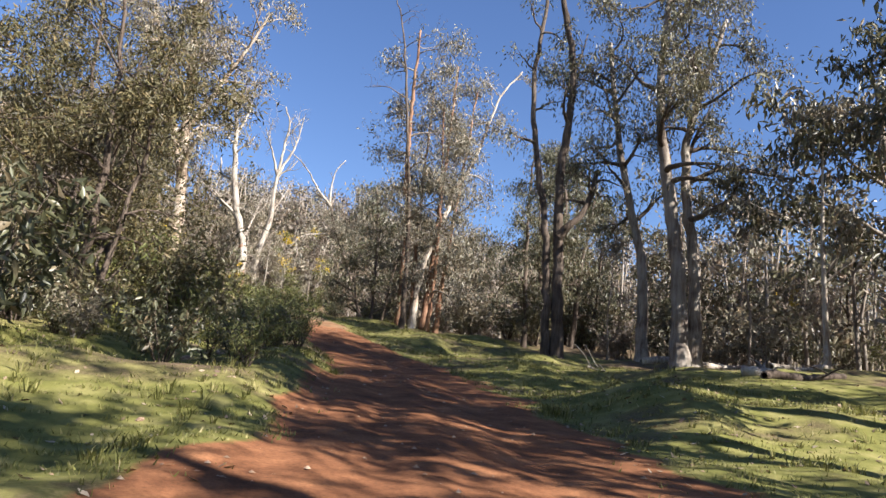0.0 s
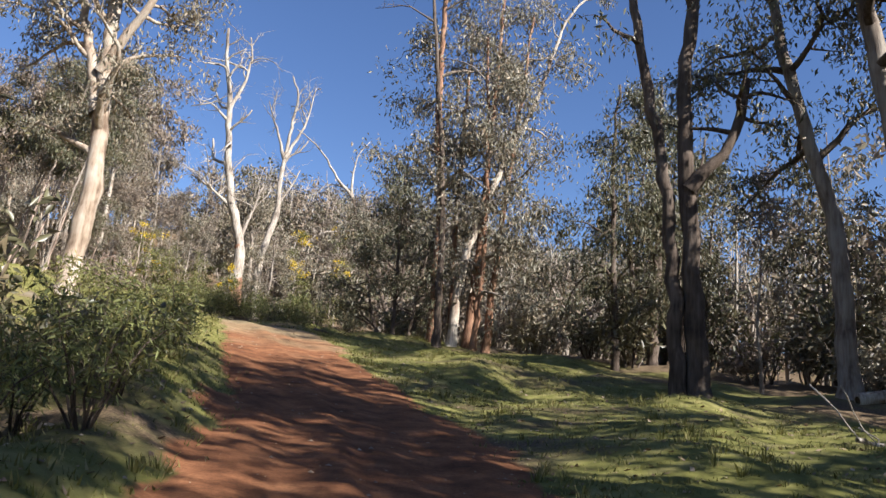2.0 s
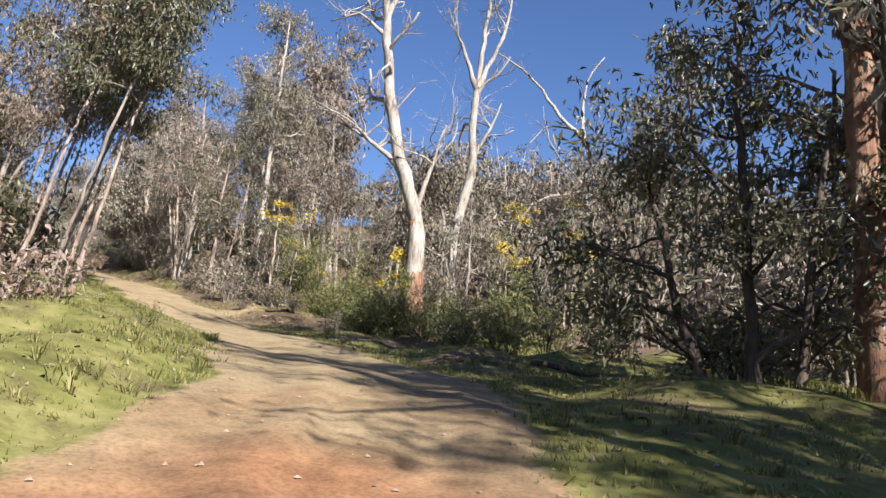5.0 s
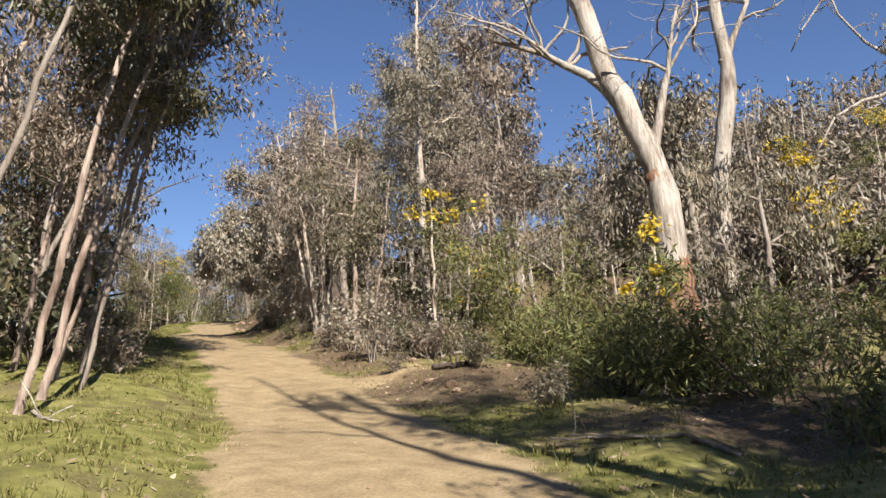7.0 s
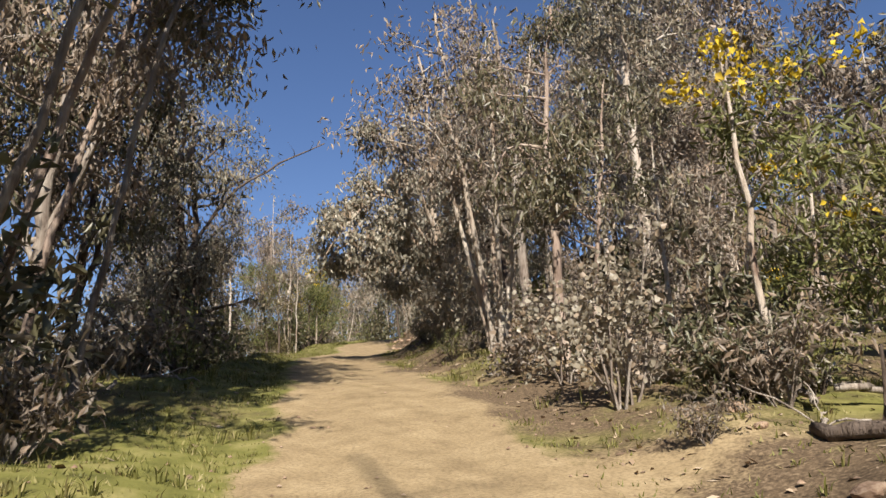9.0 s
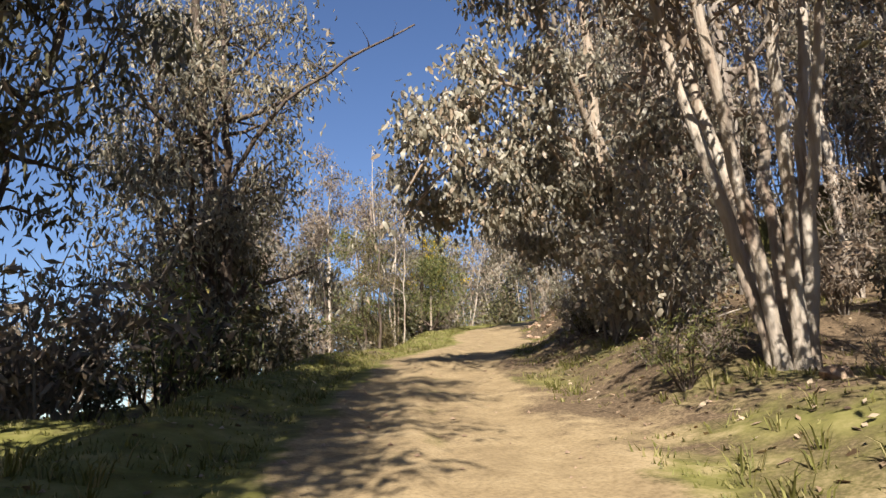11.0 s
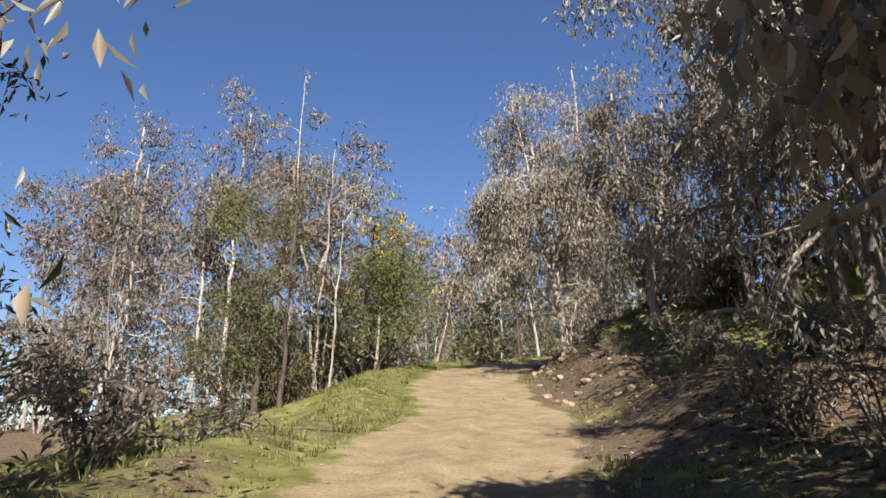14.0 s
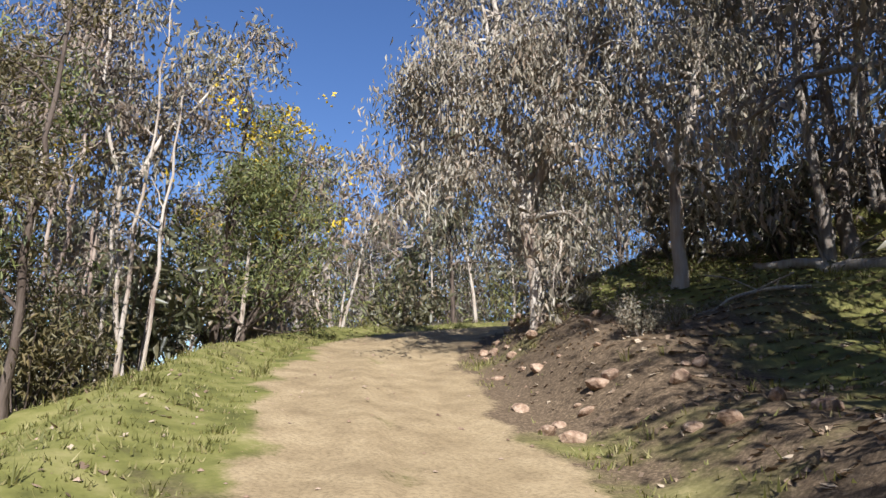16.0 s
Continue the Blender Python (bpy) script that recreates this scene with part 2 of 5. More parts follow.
def ground_height(x, y):
    s, d = stations(x, y)
    x, y = np.atleast_1d(x).astype(float), np.atleast_1d(y).astype(float)
    z = profile(s, d, np.interp(s, STATION, TRACK[:, 2]))
    far = np.flatnonzero(np.abs(d) > 12)
    for part_of in np.array_split(far, max(1, len(far) // 20000)):
        z[part_of] += ramp(np.abs(d[part_of]), 12, 26) * (open_slope(x[part_of], y[part_of], d[part_of] > 0) - z[part_of])
    rough = ramp(np.abs(d), 1.6, 4.0)
    z = z + (0.012 + 0.10 * rough) * waves(x, y, 2.6, 3) + 0.22 * rough * waves(x, y, 8.0, 5) + 0.002 * waves(x, y, 0.7, 8)
    return z + ramp(np.abs(d), 8, 40) * 1.0 * waves(x, y, 37.0, 6)


# ---------------------------------------------------------------- ground, as one sheet with the track in it
def mesh_from(name, verts, faces, mat, smooth=False, attrs=None):
    """A mesh from arrays; faces are rows of three or four indices, or a list of such arrays."""
    me = bpy.data.meshes.new(name)
    faces = [np.asarray(f, np.int32) for f in (faces if isinstance(faces, list) else [faces]) if len(f)]
    verts = np.asarray(verts, np.float32)
    me.vertices.add(len(verts))
    me.vertices.foreach_set("co", verts.ravel())
    loops = np.concatenate([f.ravel() for f in faces])
    sizes = np.concatenate([np.full(len(f), f.shape[1], np.int32) for f in faces])
    me.loops.add(len(loops))
    me.loops.foreach_set("vertex_index", loops)
    me.polygons.add(len(sizes))
    me.polygons.foreach_set("loop_start", np.r_[0, np.cumsum(sizes)[:-1]].astype(np.int32))
    if smooth:
        me.polygons.foreach_set("use_smooth", np.ones(len(sizes), bool))
    for k, v in (attrs or {}).items():
        me.attributes.new(k, "FLOAT", "POINT").data.foreach_set("value", np.asarray(v, np.float32))
    me.update(calc_edges=True)
    me.validate()
    me.materials.append(mat)
    return me


def cover(x, y, s, d):
    """How much dirt, red soil and grass there is at a place."""
    a = np.abs(d)
    edge = np.interp(s, [0, 15, 25, 32, 50, 58, 64, 69, 78, 86, 100], [2.3, 1.6, 1.6, 1.4, 1.55, 1.45, 1.2, 1.05, 1.05, 1.2, 1.2]) + (0.3 - 0.15 * ramp(s, 45, 55)) * waves(x, y, 3.1, 21) + 0.15 * waves(x, y, 1.1, 22)
    wide = 0.05
    dirt = 1 - ramp(a - wide, edge - 0.3, edge + 0.45)
    dirt = np.maximum(dirt, (0.36 + 0.3 * waves(x, y, 4.0, 27)) * ramp(s, 54, 62) * (1 - 0.6 * ramp(s, 74, 84)) * (d > 0) * (1 - ramp(a, 3.0, 5.5)))
    middle = 0.5 * np.exp(-(d / 0.35) ** 2) * ramp(s, 60, 70)
    dirt = dirt - middle * (0.5 + 0.5 * waves(x, y, 2.3, 23))
    red = 1 - ramp(s + 2.0 * waves(x, y, 3, 24), 32, 41)
    grass = np.where(d > 0, 0.75 * (1 - ramp(a, 9, 20)) * (1 - 0.45 * ramp(s, 46, 60)) * (1 - 0.6 * ramp(s, 70, 77)) + 0.5 * ramp(s, 84, 92) * ramp(a, 3.0, 4.2) * (1 - ramp(a, 9, 16)) + 0.25 * ramp(a, 22, 34) + 0.2 * ramp(s, 72, 80) * (1 - ramp(s, 82, 87)) * (1 - ramp(a, 3.2, 4.6)), 0.75 * (1 - ramp(a, 7, 13)))
    grass = grass + 0.3 * waves(x, y, 5.0, 25) + 0.15 * waves(x, y, 1.7, 26)
    return dict(dirt=np.clip(dirt, 0, 1), red=red, grass=np.clip(grass, 0, 1))


def build_ground():
    pick = np.arange(0, len(TRACK), 1)
    side = np.r_[np.arange(0, 2.61, 0.2), np.arange(2.9, 6, 0.3), np.arange(6.4, 12, 0.6), np.arange(13, 31, 1.5)]
    lat = np.r_[-side[:0:-1], side]
    cx, cy = TRACK[pick, 0], TRACK[pick, 1]
    # offsets shrink on the inside of the bend so that the rows never cross
    x = (cx[:, None] + lat[None] * SIDE[pick, 0][:, None])
    y = (cy[:, None] + lat[None] * SIDE[pick, 1][:, None])
    shape = x.shape
    x, y = x.ravel(), y.ravel()
    z = ground_height(x, y)
    s, d = stations(x, y)
    at = cover(x, y, s, d)
    v = np.stack([x, y, z], 1)
    idx = np.arange(len(v)).reshape(shape)
    quads = np.stack([idx[:-1, :-1], idx[:-1, 1:], idx[1:, 1:], idx[1:, :-1]], -1)
    quads = quads[:, :, ::-1] if np.cross(v[quads[0, 0, 1]] - v[quads[0, 0, 0]], v[quads[0, 0, 3]] - v[quads[0, 0, 0]])[2] < 0 else quads
    mid = 0.5 * (lat[:-1] + lat[1:])
    road = np.abs(mid) < 2.0
    part_sheet("road", v, quads[:, road].reshape(-1, 4), at, "dirt vehicle track of red and yellow soil with ruts")
    # far sheet to the horizon
    r = np.r_[np.arange(0, 60, 3.0), np.arange(60, 160, 6.0), np.arange(160, 400, 24.0), [420, 520, 700, 1000, 1500, 2300, 3500]]
    th = np.linspace(0, 2 * math.pi, 97)[:-1]
    fx, fy = (-22 + r[:, None] * np.cos(th)).ravel(), (52 + r[:, None] * np.sin(th)).ravel()
    fs, fd = stations(fx, fy)
    fz = ground_height(fx, fy)
    far = np.hypot(fx + 22, fy - 52)
    fz = fz - 1.2 * (1 - ramp(np.abs(fd), 22, 31)) * ((fs > -29) & (fs < 132))
    fz = fz + ramp(far, 90, 320) * (14 + 10 * waves(fx, fy, 260, 41)) * ramp(fx * 0.7 + fy * 0.7, -20, 120) - ramp(far, 80, 300) * 25 * ramp(-fx * 0.8 - fy * 0.1, 30, 130)
    fz = np.where(far > 600, fz * np.clip(1.4 - far / 3000, 0.2, 1), fz)
    fi = np.arange(len(fx)).reshape(len(r), 96)
    nx = np.roll(fi, -1, 1)
    fq = np.stack([fi[:-1], fi[1:], nx[1:], nx[:-1]], -1).reshape(-1, 4)
    fat = cover(fx, fy, fs, fd)
    fat["dirt"] = fat["dirt"] * 0
    used = quads[:, ~road].reshape(-1, 4)
    base = len(v)
    alls = np.vstack([v, np.stack([fx, fy, fz], 1)])
    both = {k: np.r_[at[k], fat[k]] for k in at}
    part_sheet("ground", alls, np.vstack([used, fq + base]), both, "grassy forest floor with leaf litter and bare earth")


def part_sheet(name, v, quads, at, label):
    keep, inv = np.unique(quads, return_inverse=True)
    me = mesh_from(name, v[keep], inv.reshape(-1, 4), EARTH, True, {k: a[keep] for k, a in at.items()})
    return tagged(new(name, me), label, name, kind="structure")


build_ground()


# ---------------------------------------------------------------- plants
def limb(start, way, length, r0, r1, rng, bend=0.25, sag=0.0, n=7):
    """A wandering branch: points and radii."""
    p, w = np.array(start, float), np.array(way, float)
    w /= np.linalg.norm(w)
    pts, step = [p.copy()], length / n
    for _ in range(n):
        w = w + rng.normal(0, bend, 3) * 0.5 + np.array([0, 0, -sag])
        w /= np.linalg.norm(w)
        p = p + w * step
        pts.append(p.copy())
    u = np.linspace(0, 1, n + 1)
    return np.array(pts), r0 + (r1 - r0) * u ** 0.8


def tube(pts, rad, sides):
    """Vertices and faces of a tapered tube with closed ends."""
    pts, rad = np.asarray(pts), np.asarray(rad)
    t = np.gradient(pts, axis=0)
    t /= np.linalg.norm(t, axis=1)[:, None] + 1e-9
    ref = np.where(np.abs(t[:, 2:3]) > 0.9, [[1.0, 0, 0]], [[0, 0, 1.0]])
    ref = np.broadcast_to(ref[0] if np.abs(t[:, 2]).mean() > 0.6 else np.array([0.05, 0.02, 1.0]), t.shape) if np.abs(t[:, 2]).mean() <= 0.6 else np.broadcast_to(np.array([1.0, 0.05, 0.0]), t.shape)
    a = np.cross(t, ref)
    a /= np.linalg.norm(a, axis=1)[:, None] + 1e-9
    b = np.cross(t, a)
    ang = np.arange(sides) * 2 * math.pi / sides
    v = pts[:, None] + rad[:, None, None] * (np.cos(ang)[None, :, None] * a[:, None] + np.sin(ang)[None, :, None] * b[:, None])
    n = len(pts)
    i = np.arange(n * sides).reshape(n, sides)
    j = np.roll(i, -1, 1)
    q = np.stack([i[:-1], i[1:], j[1:], j[:-1]], -1).reshape(-1, 4)
    v = np.vstack([v.reshape(-1, 3), pts[-1:]])
    cap = np.stack([i[-1], np.full(sides, n * sides), j[-1]], 1)
    return v, q, cap


class Wood:
    """Collects tubes for one mesh."""

    def __init__(self):
        self.v, self.q, self.t, self.n = [], [], [], 0

    def add(self, pts, rad, sides=6):
        v, q, c = tube(pts, rad, sides)
        self.v.append(v), self.q.append(q + self.n), self.t.append(c + self.n)
        self.n += len(v)

    def mesh(self, name, mat):
        return mesh_from(name, np.vstack(self.v), [np.vstack(self.q), np.vstack(self.t)], mat, True)


def leaves(tips, per, spread, size, rng, hang=0.6, wide=0.34, flat=0.75, rounded=False):
    """Leaves in clumps about the tips: folded blades, two triangles each, or four where they are round."""
    tips = np.asarray(tips)
    c = np.repeat(tips, per, 0)
    n = len(c)
    off = rng.normal(0, 1, (n, 3))
    off /= np.linalg.norm(off, axis=1)[:, None]
    off *= (rng.uniform(0, 1, (n, 1)) ** 0.6) * spread * np.repeat(rng.uniform(0.55, 1.25, (len(tips), 1)), per, 0)
    off[:, 2] *= flat
    c = c + off
    way = rng.normal(0, 1, (n, 3))
    way[:, 2] -= hang * 2.2
    way /= np.linalg.norm(way, axis=1)[:, None]
    side = np.cross(way, rng.normal(0, 1, (n, 3)))
    side /= np.linalg.norm(side, axis=1)[:, None] + 1e-9
    up = np.cross(side, way)
    ln = size * rng.uniform(0.6, 1.35, (n, 1))
    w = ln * wide * rng.uniform(0.7, 1.2, (n, 1))
    fold = w * 0.35
    a, b = c, c + way * ln
    if rounded:
        p, q = c + way * ln * 0.22, c + way * ln * 0.75
        v = np.stack([a, p + side * w * 0.46 + up * fold * 0.7, q + side * w * 0.42 + up * fold * 0.4, b - up * fold * 0.5, q - side * w * 0.42 + up * fold * 0.4, p - side * w * 0.46 + up * fold * 0.7], 1).reshape(-1, 3)
        i = np.arange(n * 6).reshape(n, 6)
        return v, np.vstack([i[:, [0, 1, 5]], i[:, [1, 2, 4]], i[:, [1, 4, 5]], i[:, [2, 3, 4]]])
    m = c + way * ln * 0.42
    v = np.stack([a, m + side * w * 0.5 + up * fold, b - up * fold * 0.6, m - side * w * 0.5 + up * fold], 1).reshape(-1, 3)
    i = np.arange(n * 4).reshape(n, 4)
    f = np.vstack([i[:, [0, 1, 2]], i[:, [0, 2, 3]]])
    return v, f


def thing(name, label, category, group=""):
    return tagged(new(name), label, category, group)


def part(name, me, parent, label=""):
    ob = new(name, me)
    ob.parent = parent
    return tagged(ob, label) if label else ob


def grow(rng, height, radius, fork=0.5, spread=0.5, limbs=7, twigs=4, lean=(0, 0), wobble=0.10, low=0.4, crown_r=0.45, sides=7, stems=1, stem_spread=0.3, sag=0.02):
    """Wood and leaf tips of a gum-like tree that stands at the origin."""
    wood, tips = Wood(), []
    for k in range(stems):
        a = rng.uniform(0, 6.28) if stems > 1 else 0
        tilt = stem_spread * rng.uniform(0.4, 1.0) if stems > 1 else 0
        way = np.array([lean[0] + tilt * math.cos(a), lean[1] + tilt * math.sin(a), 1.0])
        h = height * (rng.uniform(0.75, 1.0) if stems > 1 else 1)
        r = radius * (rng.uniform(0.6, 1) if stems > 1 else 1)
        foot = np.array([0.35 * radius * 3 * math.cos(a), 0.35 * radius * 3 * math.sin(a), -0.25]) if stems > 1 else np.array([0, 0, -0.3])
        pts, rad = limb(foot, way, h, r, r * 0.16, rng, wobble, 0, 10)
        rad[0] *= 1.35
        rad[1] *= 1.06
        wood.add(pts, rad, sides)
        tips += [pts[-1], pts[-2]]
        for _ in range(limbs):
            u = rng.uniform(low, 0.97)
            i = int(u * 10)
            p = pts[i] + (pts[i + 1] - pts[i]) * (u * 10 - i)
            az = rng.uniform(0, 6.28)
            out = np.array([math.cos(az) * spread, math.sin(az) * spread, rng.uniform(0.25, 0.9)])
            ln = h * crown_r * rng.uniform(0.45, 1.0) * (1.15 - 0.6 * u)
            rb = max(0.02, rad[i] * rng.uniform(0.35, 0.6))
            bp, br = limb(p, out, ln, rb, rb * 0.2, rng, 0.45, sag, 6)
            wood.add(bp, br, 3)
            tips += [bp[-1], bp[-2]]
            for _ in range(twigs):
                j = rng.randint(2, 6)
                tw = (bp[j] - bp[j - 1])
                tw = tw / np.linalg.norm(tw) + rng.normal(0, 0.75, 3)
                tp, tr = limb(bp[j], tw, ln * rng.uniform(0.25, 0.55), br[j] * 0.6, 0.008, rng, 0.5, sag, 2)
                wood.add(tp, tr, 3)
                tips += [tp[-1], tp[-2], tp[1]]
    return wood, np.array(tips)


def tree(name, label, seed, bark, leaf, leaf_n, leaf_size, clump, hang=0.6, wide=0.34, **form):
    """A tree with trunk and crown, standing at the origin."""
    rng = np.random.RandomState(seed)
    root = thing(name, label, "tree", "forest gum trees")
    wood, tips = grow(rng, **form)
    part("trunk", wood.mesh("trunk", bark), root)
    if leaf_n:
        per = max(1, int(leaf_n / len(tips)))
        v, f = leaves(tips, per, clump, leaf_size, rng, hang, wide)
        part("crown", mesh_from("crown", v, f, leaf), root)
    return root


def lean_at(x, y):
    """Trees lean with the slope: the way that a trunk points at a place."""
    s, d = stations(x, y)
    k = float(s[0])
    return Vector((float(np.interp(k, [0, 30, 52, 75, 95], [-0.05, -0.04, 0.0, 0.0, -0.03])), float(np.interp(k, [0, 75, 95], [0, 0, -0.03])), 1)).normalized()


def stand(ob, x, y, turn=0.0, size=1.0, tilt=None, sink=0.0):
    """Put a thing on the ground."""
    z = float(ground_height(x, y)[0]) - sink
    up = tilt if tilt is not None else lean_at(x, y)
    q = Vector((0, 0, 1)).rotation_difference(Vector(up).normalized())
    ob.matrix_basis = Matrix.Translation((x, y, z)) @ q.to_matrix().to_4x4() @ Matrix.Rotation(turn, 4, "Z") @ Matrix.Diagonal((size, size, size, 1))
    return ob


def again(proto, x, y, turn, size=1.0, tilt=None, sink=0.0):
    return stand(copy_thing(proto, Matrix()), x, y, turn, size, tilt, sink)


# ---------------------------------------------------------------- single trees beside the track
def bough_tree(name, label, seed, base, stems, bark, leaf=None, leaf_n=0, leaf_size=0.22, clump=0.7, hang=0.7, wide=0.32,
               limbs=6, limb_len=3.0, twigs=4, low=0.45, rise=(0.2, 0.9), sag=0.02, aim=None, bare=0, flat=0.75, limb_bark=None, category="tree", tip_r=0.2):
    """A tree with trunks along given lines (from its base), limbs with twigs, and leaves in clumps at their ends."""
    rng = np.random.RandomState(seed)
    root = thing(name, label, category)
    z = float(ground_height(base[0], base[1])[0])
    root.matrix_basis = Matrix.Translation((base[0], base[1], z))
    tips = []
    for line, r0, r1 in stems:
        pts = spline(line, 0.5)
        n = len(pts)
        pts[1:-1] += rng.normal(0, 0.03, (n - 2, 3))
        u = np.linspace(0, 1, n)
        rad = r0 + (r1 - r0) * u ** 0.85
        rad[: max(2, n // 12)] *= np.linspace(1.4, 1.05, max(2, n // 12))
        rad *= 1 + rng.normal(0, 0.05, n)
        wood = Wood()
        wood.add(pts, rad, 10 if r0 > 0.12 else 7)
        part("trunk", wood.mesh("trunk", bark), root)
        tips += [pts[-1], pts[-2]]
        for k in range(limbs):
            v = low + (0.98 - low) * (k + rng.uniform(0, 1)) / limbs
            i = min(n - 2, int(v * (n - 1)))
            az = rng.uniform(0, 6.28) if aim is None else rng.normal(aim[0], aim[1])
            way = np.array([math.cos(az), math.sin(az), rng.uniform(*rise)])
            ln = limb_len * rng.uniform(0.5, 1.1) * (1.2 - 0.55 * v)
            rb = min(rad[i] * 0.65, 0.04 * ln + 0.01)
            bp, br = limb(pts[i], way, ln, rb, rb * tip_r, rng, 0.45, sag, 7)
            w = Wood()
            w.add(bp, br, 6)
            tips += [bp[-1], bp[-2], bp[-3]]
            for _ in range(twigs):
                j = rng.randint(2, 8)
                tw = bp[j] - bp[j - 1]
                tw = tw / np.linalg.norm(tw) + rng.normal(0, 0.7, 3)
                tl = ln * rng.uniform(0.25, 0.6)
                tp, tr = limb(bp[j], tw, tl, br[j] * 0.6, 0.006, rng, 0.5, sag, 5)
                w.add(tp, tr, 4)
                tips += [tp[-1], tp[-2], tp[-3]]
                for _ in range(bare):
                    q = rng.randint(1, 6)
                    sp, sr = limb(tp[q], tp[q] - tp[q - 1] + rng.normal(0, 0.25, 3) * tl * 0.3, tl * rng.uniform(0.3, 0.6), tr[q] * 0.6, 0.004, rng, 0.5, 0, 3)
                    w.add(sp, sr, 3)
            part("limb", w.mesh("limb", limb_bark or bark), root)
    if leaf_n:
        v, f = leaves(np.array(tips), max(1, int(leaf_n / len(tips))), clump, leaf_size, rng, hang, wide, flat, seed == 143)
        part("crown", mesh_from("crown", v, f, leaf), root)
    return root


# pale gum on the grass bank
bough_tree("gum_tree", "large pale-barked gum tree with grey leaves on a grass bank", 101, (-11.61, 35.54),
           [([(0, 0, -0.3), (-0.01, 0.46, 3.98), (-0.56, 0.87, 9), (-1.1, 1.22, 16.03)], 0.36, 0.12), ([(-0.3, 0.58, 6), (-1.71, 1.01, 10.05), (-3.28, 1.46, 14.62)], 0.2, 0.06), ([(-0.53, 0.68, 7.51), (1.36, 0.36, 10.95), (2.95, 0.23, 14.39)], 0.17, 0.05)],
           BARK_PATCHY, LEAF_GREY, 17000, 0.2, 0.75, limbs=14, limb_len=4.0, twigs=5, low=0.26)
# two dead trees on the slope
dead_giant = bough_tree("dead_tree", "tall dead white tree with bare forked limbs", 102, (-13.4, 58.8),
           [([(0, 0.09, -0.3), (-0.18, 0.27, 2.27), (-0.18, 0.27, 4), (-0.46, 0.27, 5.28), (-0.91, 0.09, 6.55), (-1.55, -0.18, 9.46), (-1.91, -0.3, 12.65), (-2.09, -0.36, 14.2), (-2.64, -0.55, 16.84), (-2.73, -0.64, 18.66)], 0.42, 0.08),
            ([(-0.91, 0.09, 6.46), (-1.55, -0.09, 7.19), (-2.46, -0.46, 7.92), (-3.55, -0.82, 8.55)], 0.14, 0.05), ([(-0.3, 0.27, 5.1), (0.09, 0.36, 6.46), (0.64, 0.55, 8.55)], 0.11, 0.03),
            ([(-2, -0.3, 13.29), (-1.46, 0, 14.92), (-1.18, 0.18, 17.11), (-1.46, 0.18, 18.56)], 0.13, 0.04), ([(-1.91, -0.3, 12.38), (-3.09, -0.73, 13.29), (-4.19, -1.09, 12.92)], 0.1, 0.03)],
           DEAD_WOOD, limbs=9, limb_len=3.4, twigs=4, low=0.5, bare=3, rise=(0.3, 1.5), tip_r=0.4)
foot = spline([(0, 0.09, -0.18), (-0.18, 0.27, 2.27), (-0.18, 0.27, 4), (-0.32, 0.27, 4.55)], 0.25)
w = Wood()
w.add(foot, np.linspace(0.5, 0.27, len(foot)) * (1 + np.random.RandomState(7).normal(0, 0.07, len(foot))), 13)
part("loose_bark", w.mesh("loose_bark", BARK_RED), dead_giant, "rusty shaggy bark round the foot of the trunk")
bough_tree("dead_tree", "dead white tree with upright bare limbs", 103, (-12.4, 62.2),
           [([(-0.55, -0.18, -0.3), (-0.73, -0.18, 3.64), (-0.09, 0, 7.1), (-0.09, 0, 9.83), (0, 0, 11.38), (0.18, 0.09, 14.01), (0.36, 0.09, 15.83), (-0.18, 0, 17.29)], 0.33, 0.05),
            ([(0, 0, 11.28), (1.09, 0.27, 14.11), (1.46, 0.36, 16.65)], 0.13, 0.03), ([(0, 0, 11.19), (-0.73, -0.3, 13.2), (-1.46, -0.46, 15.11)], 0.12, 0.03), ([(-0.09, 0, 7.83), (0.46, 0.18, 8.92), (1.09, 0.27, 10.56)], 0.11, 0.03)],
           DEAD_WOOD, limbs=6, limb_len=2.6, twigs=4, low=0.5, bare=3, rise=(0.5, 1.8), tip_r=0.4)
bough_tree("gum_tree", "dark grey-leaved gum with dead bare limbs on one side", 147, (-4.38, 67.56),
           [([(0.00, 0.00, -0.30), (-1.40, -0.09, 3.80), (-2.76, -0.19, 6.80), (-3.63, -0.24, 8.86), (-3.97, -0.27, 10.03)], 0.24, 0.07), ([(-1.40, -0.09, 3.80), (-1.92, 0.27, 7.89), (-2.37, 0.64, 10.11)], 0.12, 0.03), ([(-1.10, -0.07, 3.57), (-0.45, -0.33, 8.43), (-0.36, -0.62, 11.78)], 0.14, 0.04),
            ([(-2.29, -0.15, 6.31), (-2.96, -0.60, 7.46), (-3.86, -1.06, 7.63)], 0.08, 0.03), ([(-1.40, -0.09, 3.80), (0.29, 0.02, 8.89), (1.53, 0.10, 12.99)], 0.14, 0.04)],
           BARK_DARK, LEAF_GREY, 9500, 0.2, 0.75, limbs=10, limb_len=2.2, twigs=4, low=0.45)
